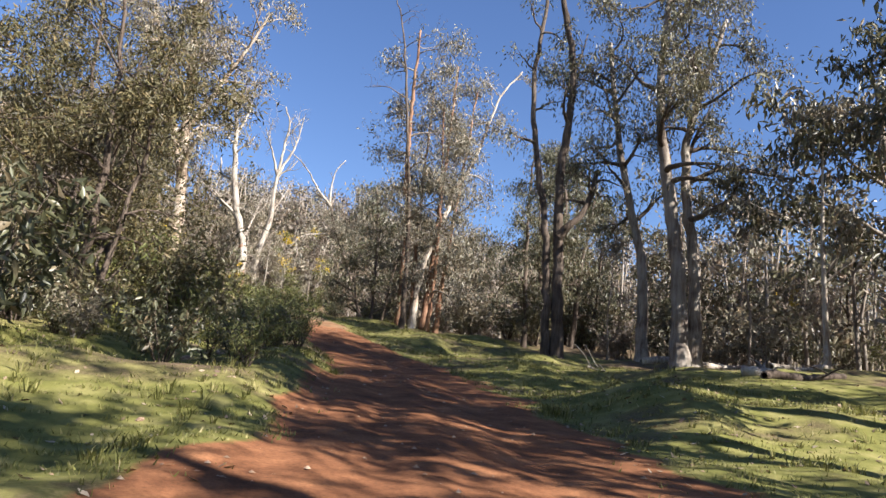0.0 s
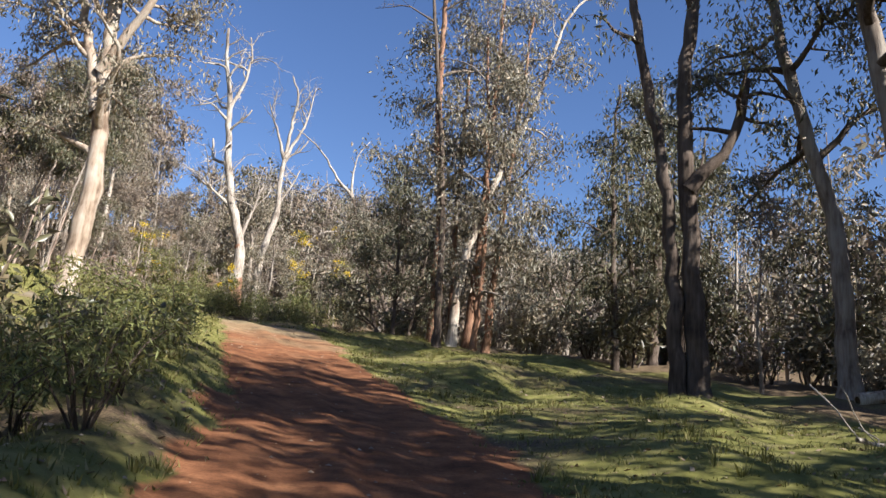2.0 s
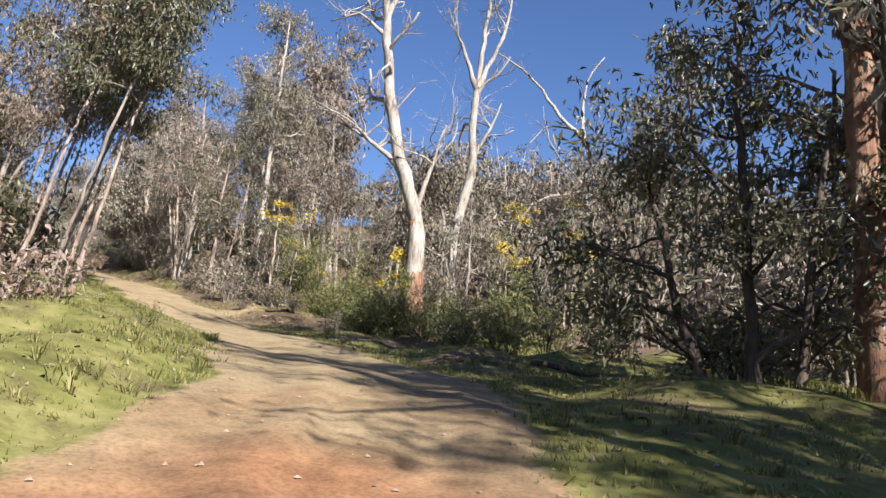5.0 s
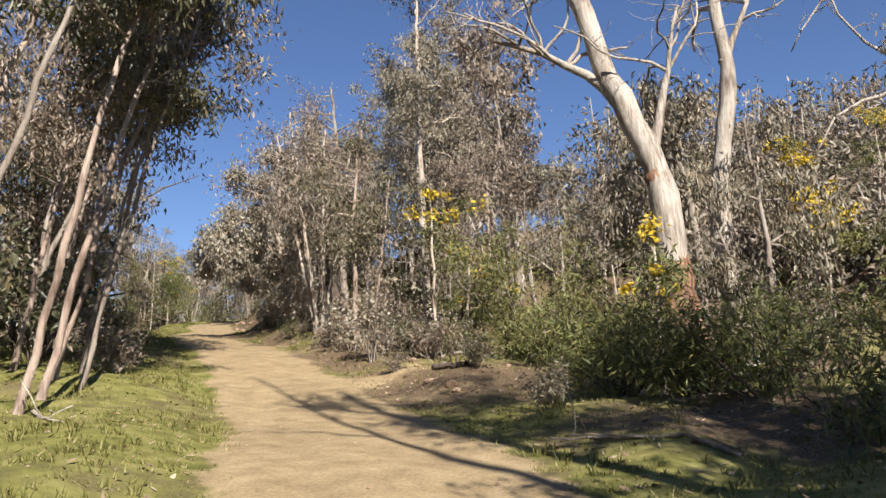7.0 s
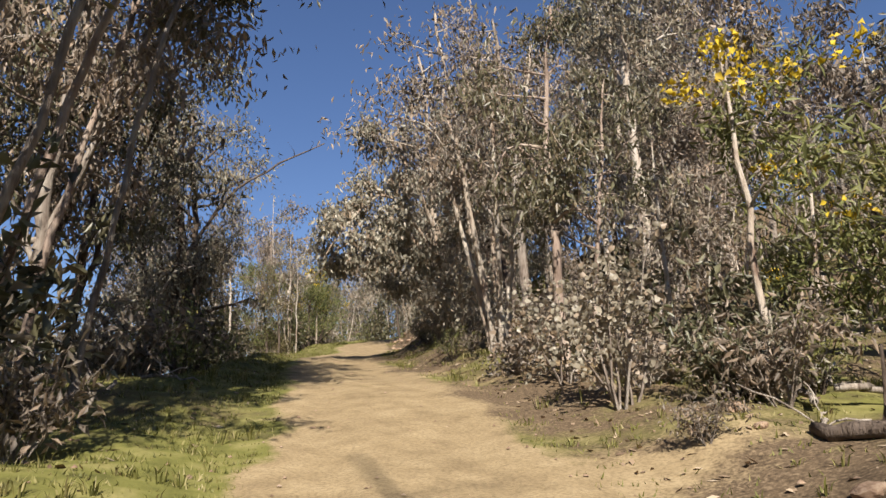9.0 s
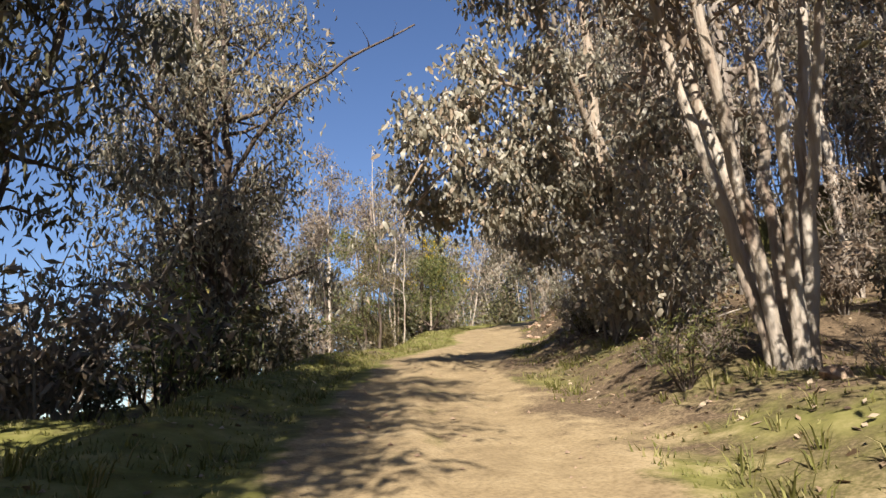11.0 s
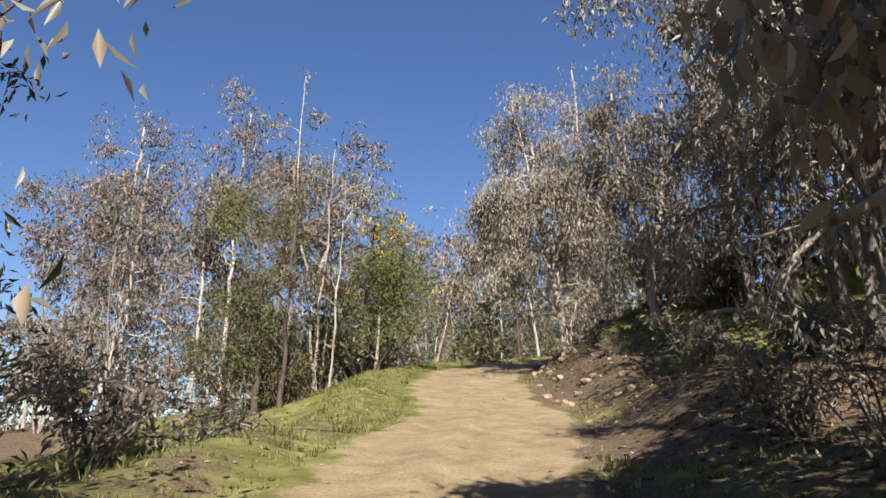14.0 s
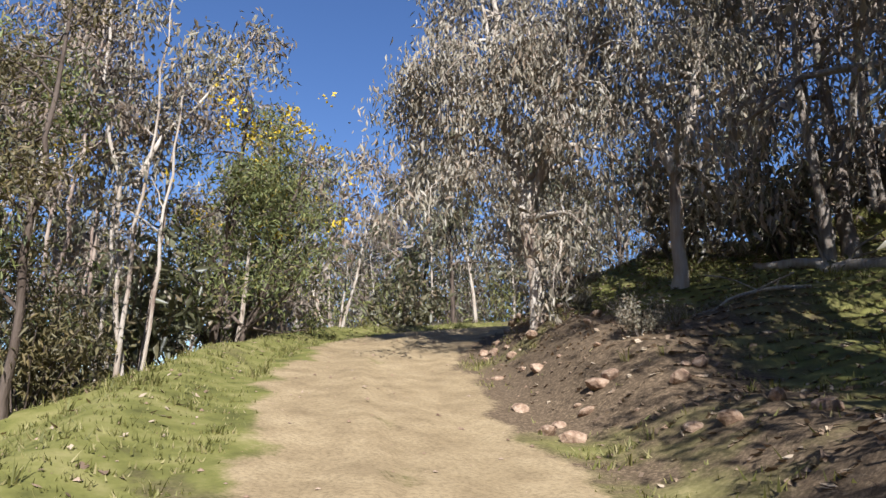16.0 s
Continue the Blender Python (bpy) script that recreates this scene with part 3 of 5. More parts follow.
bough_tree("dead_bough", "bare dead limbs reaching out of a leafy crown", 146, (-4.38, 67.56),
           [([(-3.93, -0.26, 9.91), (-5.12, -0.64, 11.18), (-6.02, -1.00, 12.43), (-6.97, -1.37, 13.51), (-8.32, -1.76, 14.35)], 0.12, 0.03), ([(-4.02, -0.27, 10.08), (-4.15, -0.08, 11.40), (-3.98, 0.13, 13.19), (-3.17, 0.39, 14.59)], 0.1, 0.03), ([(-4.40, -0.29, 10.56), (-5.56, -0.37, 10.83), (-6.31, -0.42, 10.42), (-7.04, -0.47, 9.32)], 0.06, 0.02),
            ([(-4.03, -0.27, 7.76), (-4.96, -0.63, 8.91), (-5.56, -0.97, 9.81), (-5.86, -1.29, 11.47)], 0.06, 0.02), ([(-3.89, -0.26, 7.38), (-5.35, -0.86, 7.03), (-6.09, -1.41, 6.51), (-6.73, -1.95, 5.43)], 0.09, 0.02)],
           DEAD_WOOD, limbs=3, limb_len=1.3, twigs=3, low=0.5, bare=2, rise=(-0.1, 1.2), tip_r=0.3, limb_bark=BARK_GREY)
bough_tree("gum_tree", "small gum with hanging grey leaves beside the dead trunk", 245, (-12.09, 60.55),
           [([(0, 0, -0.3), (0.18, 0.32, 2.99), (0.05, 0.64, 6.17)], 0.1, 0.03), ([(0.3, 0.2, -0.3), (-0.62, 0.38, 2.57), (-1.24, 0.45, 5.17)], 0.07, 0.02)],
           BARK_GREY, LEAF_GREY, 3800, 0.2, 0.6, 1.0, 0.26, limbs=9, limb_len=1.9, twigs=4, low=0.3, sag=0.12)
# clump of grey gums in the middle
bough_tree("gum_tree", "dense grey-leaved gum clump with several reddish trunks", 106, (0.5, 43.3),
           [([(-1.2, -0.6, -0.3), (-1.26, -0.48, 5.1), (-1.73, -0.95, 10.17), (-1.79, -1.23, 17.72)], 0.27, 0.06), ([(0.1, 0.2, -0.3), (0.45, 0.43, 5.97), (0.71, 0.56, 16.49)], 0.2, 0.06),
            ([(0.9, 0.1, -0.3), (1.21, 0.28, 4.95), (2.05, 0.29, 14.94)], 0.17, 0.05), ([(-0.5, 0.5, -0.3), (-0.67, 1.3, 5.96), (-0.58, 2.25, 15.42)], 0.16, 0.05), ([(0.4, -0.5, -0.3), (0.54, -0.84, 5.05), (0.1, -0.9, 13.1)], 0.14, 0.04)],
           BARK_RED, LEAF_GREY, 28000, 0.21, 0.9, limbs=15, limb_len=3.6, twigs=4, low=0.2, limb_bark=BARK_GREY)
bough_tree("gum_tree", "gum with a long bare pale limb leaning over the clump", 107, (0.0, 42.1),
           [([(0, 0, -0.3), (0.35, 0.34, 3.37), (1.41, 0.83, 7.1), (2.88, 1.54, 11), (4.05, 2.14, 15.02), (5.33, 2.73, 17.13)], 0.2, 0.04)],
           BARK_PALE, LEAF_GREY, 700, 0.2, 0.5, limbs=6, limb_len=3.4, twigs=4, low=0.55, bare=1, limb_bark=DEAD_WOOD)
bough_tree("dead_tree", "thin dead spar with bare twigs above the clump", 108, (-0.45, 41.2),
           [([(0, 0, -0.3), (-0.31, 0.2, 6.02), (-1.02, 0.08, 12.08), (-1.77, 0.2, 17.13), (-2.45, 0.25, 19.67)], 0.16, 0.03)],
           BARK_DARK, limbs=7, limb_len=3.0, twigs=4, low=0.68, bare=2)
# forked dark trunk
bough_tree("gum_tree", "tall dark gum forked low into two bare trunks", 109, (6.11, 31.38),
           [([(0, 0, -0.3), (-0.12, 0.31, 3), (-0.23, 0.76, 7.99), (0.07, 0.92, 12.99), (-0.83, 1.35, 18.03)], 0.26, 0.12), ([(-0.45, 0.1, -0.3), (-0.71, 0.63, 5.02), (-1.63, 1.17, 11.56), (-1.3, 1.47, 17.05)], 0.2, 0.08),
            ([(-0.19, 0.46, 5.2), (0.91, 0.31, 6.75), (1.26, 0.33, 8.34)], 0.17, 0.1)],
           BARK_DARK, LEAF_GREEN, 1500, 0.2, 0.7, limbs=5, limb_len=3.0, twigs=4, low=0.55, bare=1)
# big gums on the right of the clearing
for k, (bx, by, line, r0, seed) in enumerate([
        (10.51, 29.33, [(0, 0, -0.3), (-0.23, 0.32, 4.51), (-0.93, 0.87, 11.04), (-0.41, 1.49, 18)], 0.36, 110),
        (11.21, 29.76, [(0, 0, -0.3), (0.01, 0.25, 3.5), (-0.39, 0.7, 8.51), (0.32, 1.07, 11.96), (1.56, 1.4, 15.87)], 0.31, 111),
        (9.55, 31.32, [(0, 0, -0.3), (-0.06, 0.28, 4), (-1.06, 0.71, 9.05), (-1.73, 1.08, 14.59)], 0.27, 112)]):
    bough_tree("gum_tree", "tall gum tree with grey-brown trunk beside the grass clearing", seed, (bx, by), [(line, r0, 0.09)],
               BARK_GREY, LEAF_GREEN, 8000, 0.19, 0.8, limbs=14, limb_len=4.8, twigs=5, low=0.4, limb_bark=BARK_DARK)
# slim trunks that lean over the track
rng_l = np.random.RandomState(5)
for k, (bx, by) in enumerate([(-21.61, 50.07), (-22.46, 50.11), (-20.87, 49.04), (-23.31, 51.14), (-24.1, 50.23), (-25.44, 51.74), (-26.41, 53.28), (-20.1, 46.7), (-27.95, 52.97), (-18.52, 46.31), (-19.31, 47.9)]):
    lx, ly = 0.3 + rng_l.uniform(-0.5, 0.6), 2.7 + rng_l.uniform(-0.7, 0.8)
    bough_tree("slim_gum", "slim leaning gum with pale pinkish trunk and dark crown", 120 + k, (bx, by),
               [([(0, 0, -0.3), (lx * 0.35, ly * 0.35, 4), (lx * 0.75, ly * 0.75, 8), (lx, ly, 12.5)], 0.055 + 0.008 * (k % 3), 0.025)],
               BARK_PINK if k % 3 else BARK_GREY, LEAF_GREEN if k % 4 else LEAF_BROWN, 4200, 0.19, 0.7, limbs=12, limb_len=2.3, twigs=4, low=0.48)
# white many-stemmed gum on the bank
fan = []
for k in range(7):
    a = k * 0.9 + 0.3
    fan.append(([(0.14 * math.cos(a), 0.14 * math.sin(a), -0.3), (0.4 * math.cos(a), 0.4 * math.sin(a), 1.6), (0.9 * math.cos(a), 0.9 * math.sin(a), 4.2), (1.5 * math.cos(a), 1.5 * math.sin(a), 7.4 + 0.4 * (k % 3))], 0.085, 0.03))
bough_tree("many_stemmed_gum", "white many-stemmed gum with pinkish-grey leaves on a bank", 130, (-27.9, 63.2), fan, BARK_PALE, LEAF_BROWN, 8000, 0.17, 0.7,
           limbs=8, limb_len=2.6, twigs=4, low=0.5)
bough_tree("gum_tree", "dark-crowned gum with a slim pale trunk on the bank", 131, (-24.3, 60.9),
           [([(0, 0, -0.3), (0.1, 0.0, 2.0), (0.0, 0.2, 4.5), (0.3, 0.3, 7.0)], 0.1, 0.03), ([(0.3, 0.5, -0.3), (0.5, 0.8, 2.5), (0.9, 1.0, 5.5)], 0.06, 0.02)],
           BARK_PINK, LEAF_GREEN, 5200, 0.15, 0.6, 0.8, limbs=12, limb_len=2.0, twigs=4, low=0.4)
# overhanging trees farther up
bough_tree("gum_tree", "dense grey-green gum with a bare white bough beside the track", 140, (-39.6, 60.8),
           [([(0, 0, -0.3), (-0.31, 0.12, 3.99), (-0.72, -0.05, 7.97), (-1.23, -0.03, 11.94)], 0.24, 0.07), ([(0.5, 0.3, -0.3), (0.19, 0.43, 4.04), (-0.1, 0.33, 9.03)], 0.16, 0.05), ([(-0.8, -0.4, -0.3), (-1.6, -0.58, 3.88), (-2.13, -0.78, 9.35)], 0.15, 0.05)],
           BARK_DARK, LEAF_GREY, 20000, 0.18, 0.8, 0.8, limbs=20, limb_len=2.6, twigs=5, low=0.08)
bough_tree("dead_bough", "white dead bough reaching out of the dark gum", 141, (-39.6, 60.8),
           [([(0.0, -1.0, 0.0), (0.43, -0.94, 2.22), (1.07, -0.65, 2.98), (1.86, -0.25, 3.15)], 0.07, 0.03)], DEAD_WOOD, limbs=2, limb_len=0.8, twigs=1, low=0.5)
bough_tree("dead_bough", "dark dead bough reaching over the track", 142, (-39.6, 60.8),
           [([(-0.27, 0.03, 3.49), (0.89, 0.8, 5.3), (2.09, 1.88, 6.62), (3.42, 3.47, 7.55)], 0.08, 0.02)], BARK_DARK, limbs=3, limb_len=1.0, twigs=1, low=0.7)
bough_tree("weeping_gum", "large silvery gum with hanging leaves over the track", 143, (-33.2, 66.5),
           [([(0, 0, -0.3), (-0.05, -0.1, 2.6), (0.1, -0.2, 5.0), (0.3, -0.5, 8)], 0.2, 0.05), ([(0, -0.1, 2.2), (-0.3, -1.5, 3.7), (-0.6, -3.0, 3.0), (-0.9, -4.2, 1.8)], 0.07, 0.02),
            ([(0.1, -0.1, 2.6), (0.2, -2.0, 4.3), (0.2, -3.5, 3.5), (-0.1, -4.4, 2.1)], 0.07, 0.02), ([(-0.1, -0.1, 1.8), (-0.7, -1.2, 3.0), (-1.1, -2.1, 2.8), (-1.2, -2.5, 2.0)], 0.06, 0.02),
            ([(0, 0, 3.5), (0.6, -1.8, 5.4), (1.0, -3.2, 6.2)], 0.08, 0.03),
            ([(0.3, 0, -0.3), (1.2, -0.3, 2.5), (2.0, -0.8, 5.5)], 0.1, 0.03), ([(-0.3, 0.2, -0.3), (-0.9, 0.3, 1.6), (-1.6, 0.2, 3.2), (-2.0, 0.1, 4.6)], 0.07, 0.02)],
           BARK_PATCHY, LEAF_SILVER, 22000, 0.14, 0.5, 0.95, 0.42, limbs=11, limb_len=1.5, twigs=5, low=0.42, sag=0.12)
bough_tree("weeping_gum", "tall silvery gum with a patchy trunk on the bank", 145, (-36.7, 72.6),
           [([(0, 0, -0.3), (-0.2, -0.2, 3.0), (-0.1, -0.4, 6.5), (0.2, -0.6, 11)], 0.25, 0.06), ([(0.5, -0.2, -0.3), (1.2, -1.0, 3.6), (1.8, -2.2, 7.6), (2.0, -2.8, 10)], 0.15, 0.04)],
           BARK_PATCHY, LEAF_SILVER, 8000, 0.16, 0.7, 0.95, 0.3, limbs=13, limb_len=2.6, twigs=5, low=0.2, sag=0.12)
bough_tree("gum_tree", "brown-leaved gum with shaggy hanging bark and leaves on the bank", 144, (-33.2, 70.6),
           [([(0, 0, -0.3), (0.2, -0.2, 4), (0.3, -0.4, 8), (0.1, -0.6, 11.5)], 0.22, 0.06), ([(0.1, 0, 2.4), (-0.8, -1.2, 4.6), (-1.2, -2.0, 7.4)], 0.1, 0.03)],
           BARK_GREY, LEAF_BROWN, 6000, 0.16, 0.75, 0.95, 0.3, limbs=14, limb_len=3.0, twigs=5, low=0.4, sag=0.1)
bough_tree("weeping_gum", "silvery weeping gum with a white trunk at the bend", 150, (-48.5, 78.0),
           [([(0.2, 0.2, -0.3), (0.1, 0.1, 1.4), (-0.1, 0.0, 2.7), (-0.3, -0.2, 4.2), (-0.5, -0.3, 6.4)], 0.15, 0.05), ([(0.0, 0.0, 2.2), (0.6, 0.5, 4.0), (1.2, 0.9, 6.6)], 0.1, 0.03), ([(-0.1, 0, 2.6), (-0.9, -0.7, 4.2), (-1.3, -1.0, 5.4)], 0.07, 0.02), ([(-0.3, -0.2, 4.0), (-0.5, -0.5, 5.8), (-0.8, -0.8, 7.6)], 0.05, 0.02), ([(0.3, 0.3, 3.2), (0.8, 0.3, 6.0), (0.7, 0.2, 8.4)], 0.06, 0.02)],
           BARK_PALE, LEAF_SILVER, 22000, 0.15, 0.6, 1.1, 0.28, limbs=13, limb_len=2.3, twigs=5, low=0.25, sag=0.2)
bough_tree("weeping_gum", "grey weeping gum with a forked pale trunk on the bank", 154, (-46.7, 79.8),
           [([(0, 0, -0.3), (0, 0, 1.2), (0.05, 0.0, 2.1), (0.35, 0.2, 3.2), (0.5, 0.3, 6.5)], 0.13, 0.04), ([(0.05, 0, 1.9), (-0.4, -0.2, 3.4), (-0.7, -0.4, 7.0)], 0.1, 0.03)],
           BARK_PALE, LEAF_GREY, 9000, 0.16, 0.65, 1.1, 0.28, limbs=13, limb_len=2.6, twigs=5, low=0.35, sag=0.18)
for k, (bx, by, h) in enumerate([(-45.0, 82.8, 9.5), (-42.4, 83.6, 10.5), (-47.6, 85.2, 9.0), (-40.6, 78.6, 9.5)]):
    bough_tree("weeping_gum", "drooping grey-brown gum in the shade of the bank", 155 + k, (bx, by), [([(0, 0, -0.3), (-0.3, 0.2, h * 0.4), (-0.6, -0.3, h)], 0.16, 0.04), ([(0.1, 0, h * 0.2), (0.9, -0.6, h * 0.5), (1.2, -1.0, h * 0.8)], 0.09, 0.03)],
               BARK_GREY, LEAF_GREY if k % 2 else LEAF_BROWN, 5000, 0.18, 0.75, 1.0, 0.3, limbs=12, limb_len=3.0, twigs=5, low=0.3, sag=0.14)
bough_tree("weeping_gum", "spreading grey gum with hanging leaves above the shaded bank", 151, (-38.5, 76.03),
           [([(0, 0, -0.3), (-0.95, -0.57, 3.4), (-2.0, -1.3, 6.24), (-3.2, -1.9, 7.9), (-4.0, -2.2, 9.2)], 0.24, 0.05), ([(-0.55, -0.33, 2.44), (-0, -1.3, 5.97), (-0.01, -2.51, 9.94)], 0.18, 0.05), ([(-1.5, -1.05, 4.83), (-2.99, 0.2, 7.76), (-4.64, 0.88, 10.14)], 0.14, 0.04)],
           BARK_DARK, LEAF_GREY, 10000, 0.18, 0.75, 1.0, 0.3, limbs=13, limb_len=3.4, twigs=5, low=0.3, sag=0.12)
bough_tree("weeping_gum", "dark gum with hanging leaves on the shaded bank", 152, (-41.71, 79.91),
           [([(0, 0, -0.3), (-0.16, -0.61, 3.47), (-0.37, -1.64, 7.42), (-0.93, -2.24, 10.85)], 0.22, 0.05)],
           BARK_GREY, LEAF_BROWN, 6000, 0.17, 0.75, 1.0, 0.3, limbs=14, limb_len=3.4, twigs=5, low=0.25, sag=0.12)
bough_tree("weeping_gum", "grey-leaved gum with dark trunks on top of the bank", 153, (-35.5, 72.55),
           [([(0, 0, -0.3), (-0.53, -0.06, 3.47), (-1.31, -0.24, 9.42)], 0.2, 0.05), ([(0.4, 0.2, -0.3), (-1.13, 0.44, 3.43), (-2.51, 0.66, 7.33)], 0.14, 0.04)],
           BARK_DARK, LEAF_GREY, 5000, 0.2, 0.85, 1.0, 0.3, limbs=13, limb_len=3.2, twigs=4, low=0.45, sag=0.1)
# pale spires and wattles below the bend
bough_tree("gum_tree", "pale thin gum with a bare white spire", 160, (-52.9, 72.8),
           [([(0.2, 0.4, -0.5), (-0.1, 0.0, 3.5), (-0.2, -0.3, 5.1), (-0.2, -0.4, 7.6), (-0.2, -0.3, 9.7)], 0.055, 0.012), ([(0.2, 0.3, -0.5), (0.25, 0.3, 2.2), (0.3, 0.4, 4.8), (0.3, 0.5, 7.2)], 0.05, 0.012),
            ([(0.0, 0.3, 3.4), (-0.2, 0.8, 4.6), (-0.75, 1.5, 5.35), (-1.1, 2.2, 6.4), (-1.75, 3.2, 8.1)], 0.045, 0.012), ([(-0.5, 0.2, -0.5), (-0.8, 0.3, 4), (-0.6, 0.2, 7.2)], 0.045, 0.012), ([(0.5, 0.5, -0.5), (0.7, 0.6, 3), (0.6, 0.7, 6)], 0.045, 0.012)],
           BARK_PALE, LEAF_GREY, 2600, 0.16, 0.45, limbs=5, limb_len=1.5, twigs=3, low=0.5)
bough_tree("gum_tree", "tall brownish open-crowned gum on the lower side", 161, (-69.2, 72.0),
           [([(0, 0, -0.3), (-0.2, 0.1, 5), (-0.4, 0.2, 10), (-0.3, 0.3, 14.5)], 0.2, 0.05), ([(0.8, 0, -0.3), (1.2, 0.1, 6), (1.6, 0.2, 12)], 0.15, 0.04), ([(-0.9, 0, -0.3), (-1.8, 0.1, 6), (-3.0, 0.2, 11.5)], 0.14, 0.04)],
           BARK_PALE, LEAF_BROWN, 12000, 0.24, 0.95, limbs=12, limb_len=4.2, twigs=4, low=0.4)
bough_tree("gum_tree", "slim pale gum with a grey crown on the lower side", 166, (-59.8, 73.2),
           [([(0, 0, -0.3), (0.1, 0.1, 4), (-0.2, 0.2, 8), (0.2, 0.3, 11)], 0.1, 0.03), ([(-1.2, -0.5, -0.3), (-1.3, -0.4, 4), (-1.7, -0.3, 9)], 0.08, 0.03)],
           BARK_PALE, LEAF_BROWN, 5200, 0.2, 0.75, limbs=11, limb_len=2.6, twigs=4, low=0.45)
speckled = bough_tree("wattle_tree", "green wattle tree speckled with yellow blossom", 162, (-54.4, 75.4),
           [([(0, 0, -0.3), (0.1, 0.2, 2.5), (0.2, 0.4, 5.6)], 0.1, 0.03), ([(0.2, 0.3, -0.3), (0.8, 0.9, 2.4), (1.2, 1.4, 4.8)], 0.08, 0.02)], BARK_DARK, LEAF_WATTLE, 9500, 0.13, 0.6, 0.3, 0.25, limbs=13, limb_len=2.0, twigs=4, low=0.16)
bough_tree("gum_tree", "round grey-green gum tree past the bend", 163, (-59.0, 79.4),
           [([(0, 0, -0.3), (-0.05, -0.03, 2.51), (-0.55, -0.12, 6.58)], 0.16, 0.05)], BARK_DARK, LEAF_GREY, 5500, 0.18, 0.65, limbs=13, limb_len=2.8, twigs=4, low=0.3)
bough_tree("wattle_tree", "feathery olive wattle at the edge of the slope", 164, (-50.57, 70.54),
           [([(0, 0, -0.3), (-0.45, 0.06, 2.47), (-0.84, -0, 5.35)], 0.08, 0.02)], BARK_DARK, LEAF_WATTLE, 4800, 0.14, 0.6, 0.3, 0.22, limbs=12, limb_len=1.9, twigs=4, low=0.12)
bough_tree("dead_tree", "white leaning dead fork at the bend", 165, (-68.0, 86.2),
           [([(0, 0, -0.3), (0.15, 0.21, 1.63), (0.34, 0.7, 3.89)], 0.1, 0.04), ([(0.12, 0.18, 1.33), (-0.67, 0.07, 2.75)], 0.06, 0.02)], DEAD_WOOD, limbs=2, limb_len=1.0, twigs=1)
bough_tree("wattle_tree", "dense brown-olive wattle below the track edge", 168, (-42.4, 62.4),
           [([(0, 0, -0.3), (0.1, 0.2, 2.6), (0.0, 0.3, 5.6)], 0.1, 0.03), ([(0.5, -0.4, -0.3), (1.1, -0.6, 2.2), (1.5, -0.8, 4.6)], 0.08, 0.02), ([(-0.5, 0.4, -0.3), (-1.0, 0.8, 2.2), (-1.3, 1.0, 4.4)], 0.08, 0.02)],
           BARK_DARK, LEAF_OLIVE, 9000, 0.15, 0.65, 0.4, 0.28, limbs=12, limb_len=2.0, twigs=4, low=0.1)
# tall dark gums leaning along the lower side of the track
for k, (st, sd, h) in enumerate([(68.5, -5.6, 12), (71.5, -6.4, 13), (74.0, -6.4, 11), (72.5, -9.0, 13)]):
    j = int(np.argmin(np.abs(STATION - st)))
    bx, by = TRACK[j, :2] + SIDE[j, :2] * sd
    lx, ly = SIDE[j, :2] * 0.12 * h
    bough_tree("gum_tree", "tall dark gum with dense hanging leaves on the lower verge", 210 + k, (bx, by),
               [([(0, 0, -0.3), (lx * 0.3, ly * 0.3, h * 0.4), (lx, ly, h)], 0.15, 0.04), ([(lx * 0.12, ly * 0.12, h * 0.2), (lx * 1.1, ly * 1.1, h * 0.5), (lx * 2.0, ly * 2.0, h * 0.85)], 0.08, 0.03)],
               BARK_DARK if k % 3 else BARK_GREY, LEAF_GREEN if k % 3 else LEAF_BROWN, 7000, 0.2, 0.75, 0.85, limbs=12, limb_len=3.0, twigs=4, low=0.18)
# leafy gums behind the dead trees
for k, (bx, by, h) in enumerate([(-15.0, 65.9, 8.5)]):
    bough_tree("gum_tree", "tall leafy gum standing near the dead trees", 222 + k, (bx, by), [([(0, 0, -0.3), (0.2, 0.1, h * 0.4), (-0.4, 0.2, h)], 0.2, 0.05)],
               BARK_GREY, LEAF_GREY if k == 0 else LEAF_GREEN, 6500, 0.24, 0.9, 0.9, limbs=13, limb_len=4.0, twigs=4, low=0.3)
# tall gums beside the start that shade the track
for k, (bx, by, h) in enumerate([(12.44, 7.22, 17), (14.44, 12.35, 18), (15.54, 16.24, 18), (13.97, 2.2, 17), (11.98, -2.91, 16), (18.46, 9.38, 18), (20.58, 17.99, 19), (24.08, 30.11, 18), (21.65, 27, 17), (17.4, 25.6, 11), (8.8, 6.5, 15)]):
    bough_tree("gum_tree", "tall leafy gum beside the grass clearing", 230 + k, (bx, by), [([(0, 0, -0.3), (-0.3, 0.1, h * 0.4), (-1.2, 0.2, h)], 0.26, 0.06)],
               BARK_GREY, LEAF_GREEN, 5600, 0.38, 1.15, limbs=12, limb_len=5.4, twigs=4, low=0.35)
# dark bush at the foot of the clump
bough_tree("wattle_tree", "dense dark wattle at the foot of the gum clump", 240, (-2.2, 42.3),
           [([(0, 0, -0.3), (-0.1, 0.27, 2.49), (-0.17, 0.58, 5.49)], 0.1, 0.03), ([(0.5, 0.3, -0.3), (0.9, 0.49, 2.44), (1.18, 0.75, 4.51)], 0.08, 0.03), ([(-0.6, 0.2, -0.3), (-1.22, 0.41, 2.03), (-1.63, 0.65, 4.24)], 0.08, 0.02)],
           BARK_DARK, LEAF_GREEN, 7000, 0.17, 0.65, 0.4, 0.3, limbs=11, limb_len=2.0, twigs=4, low=0.08)
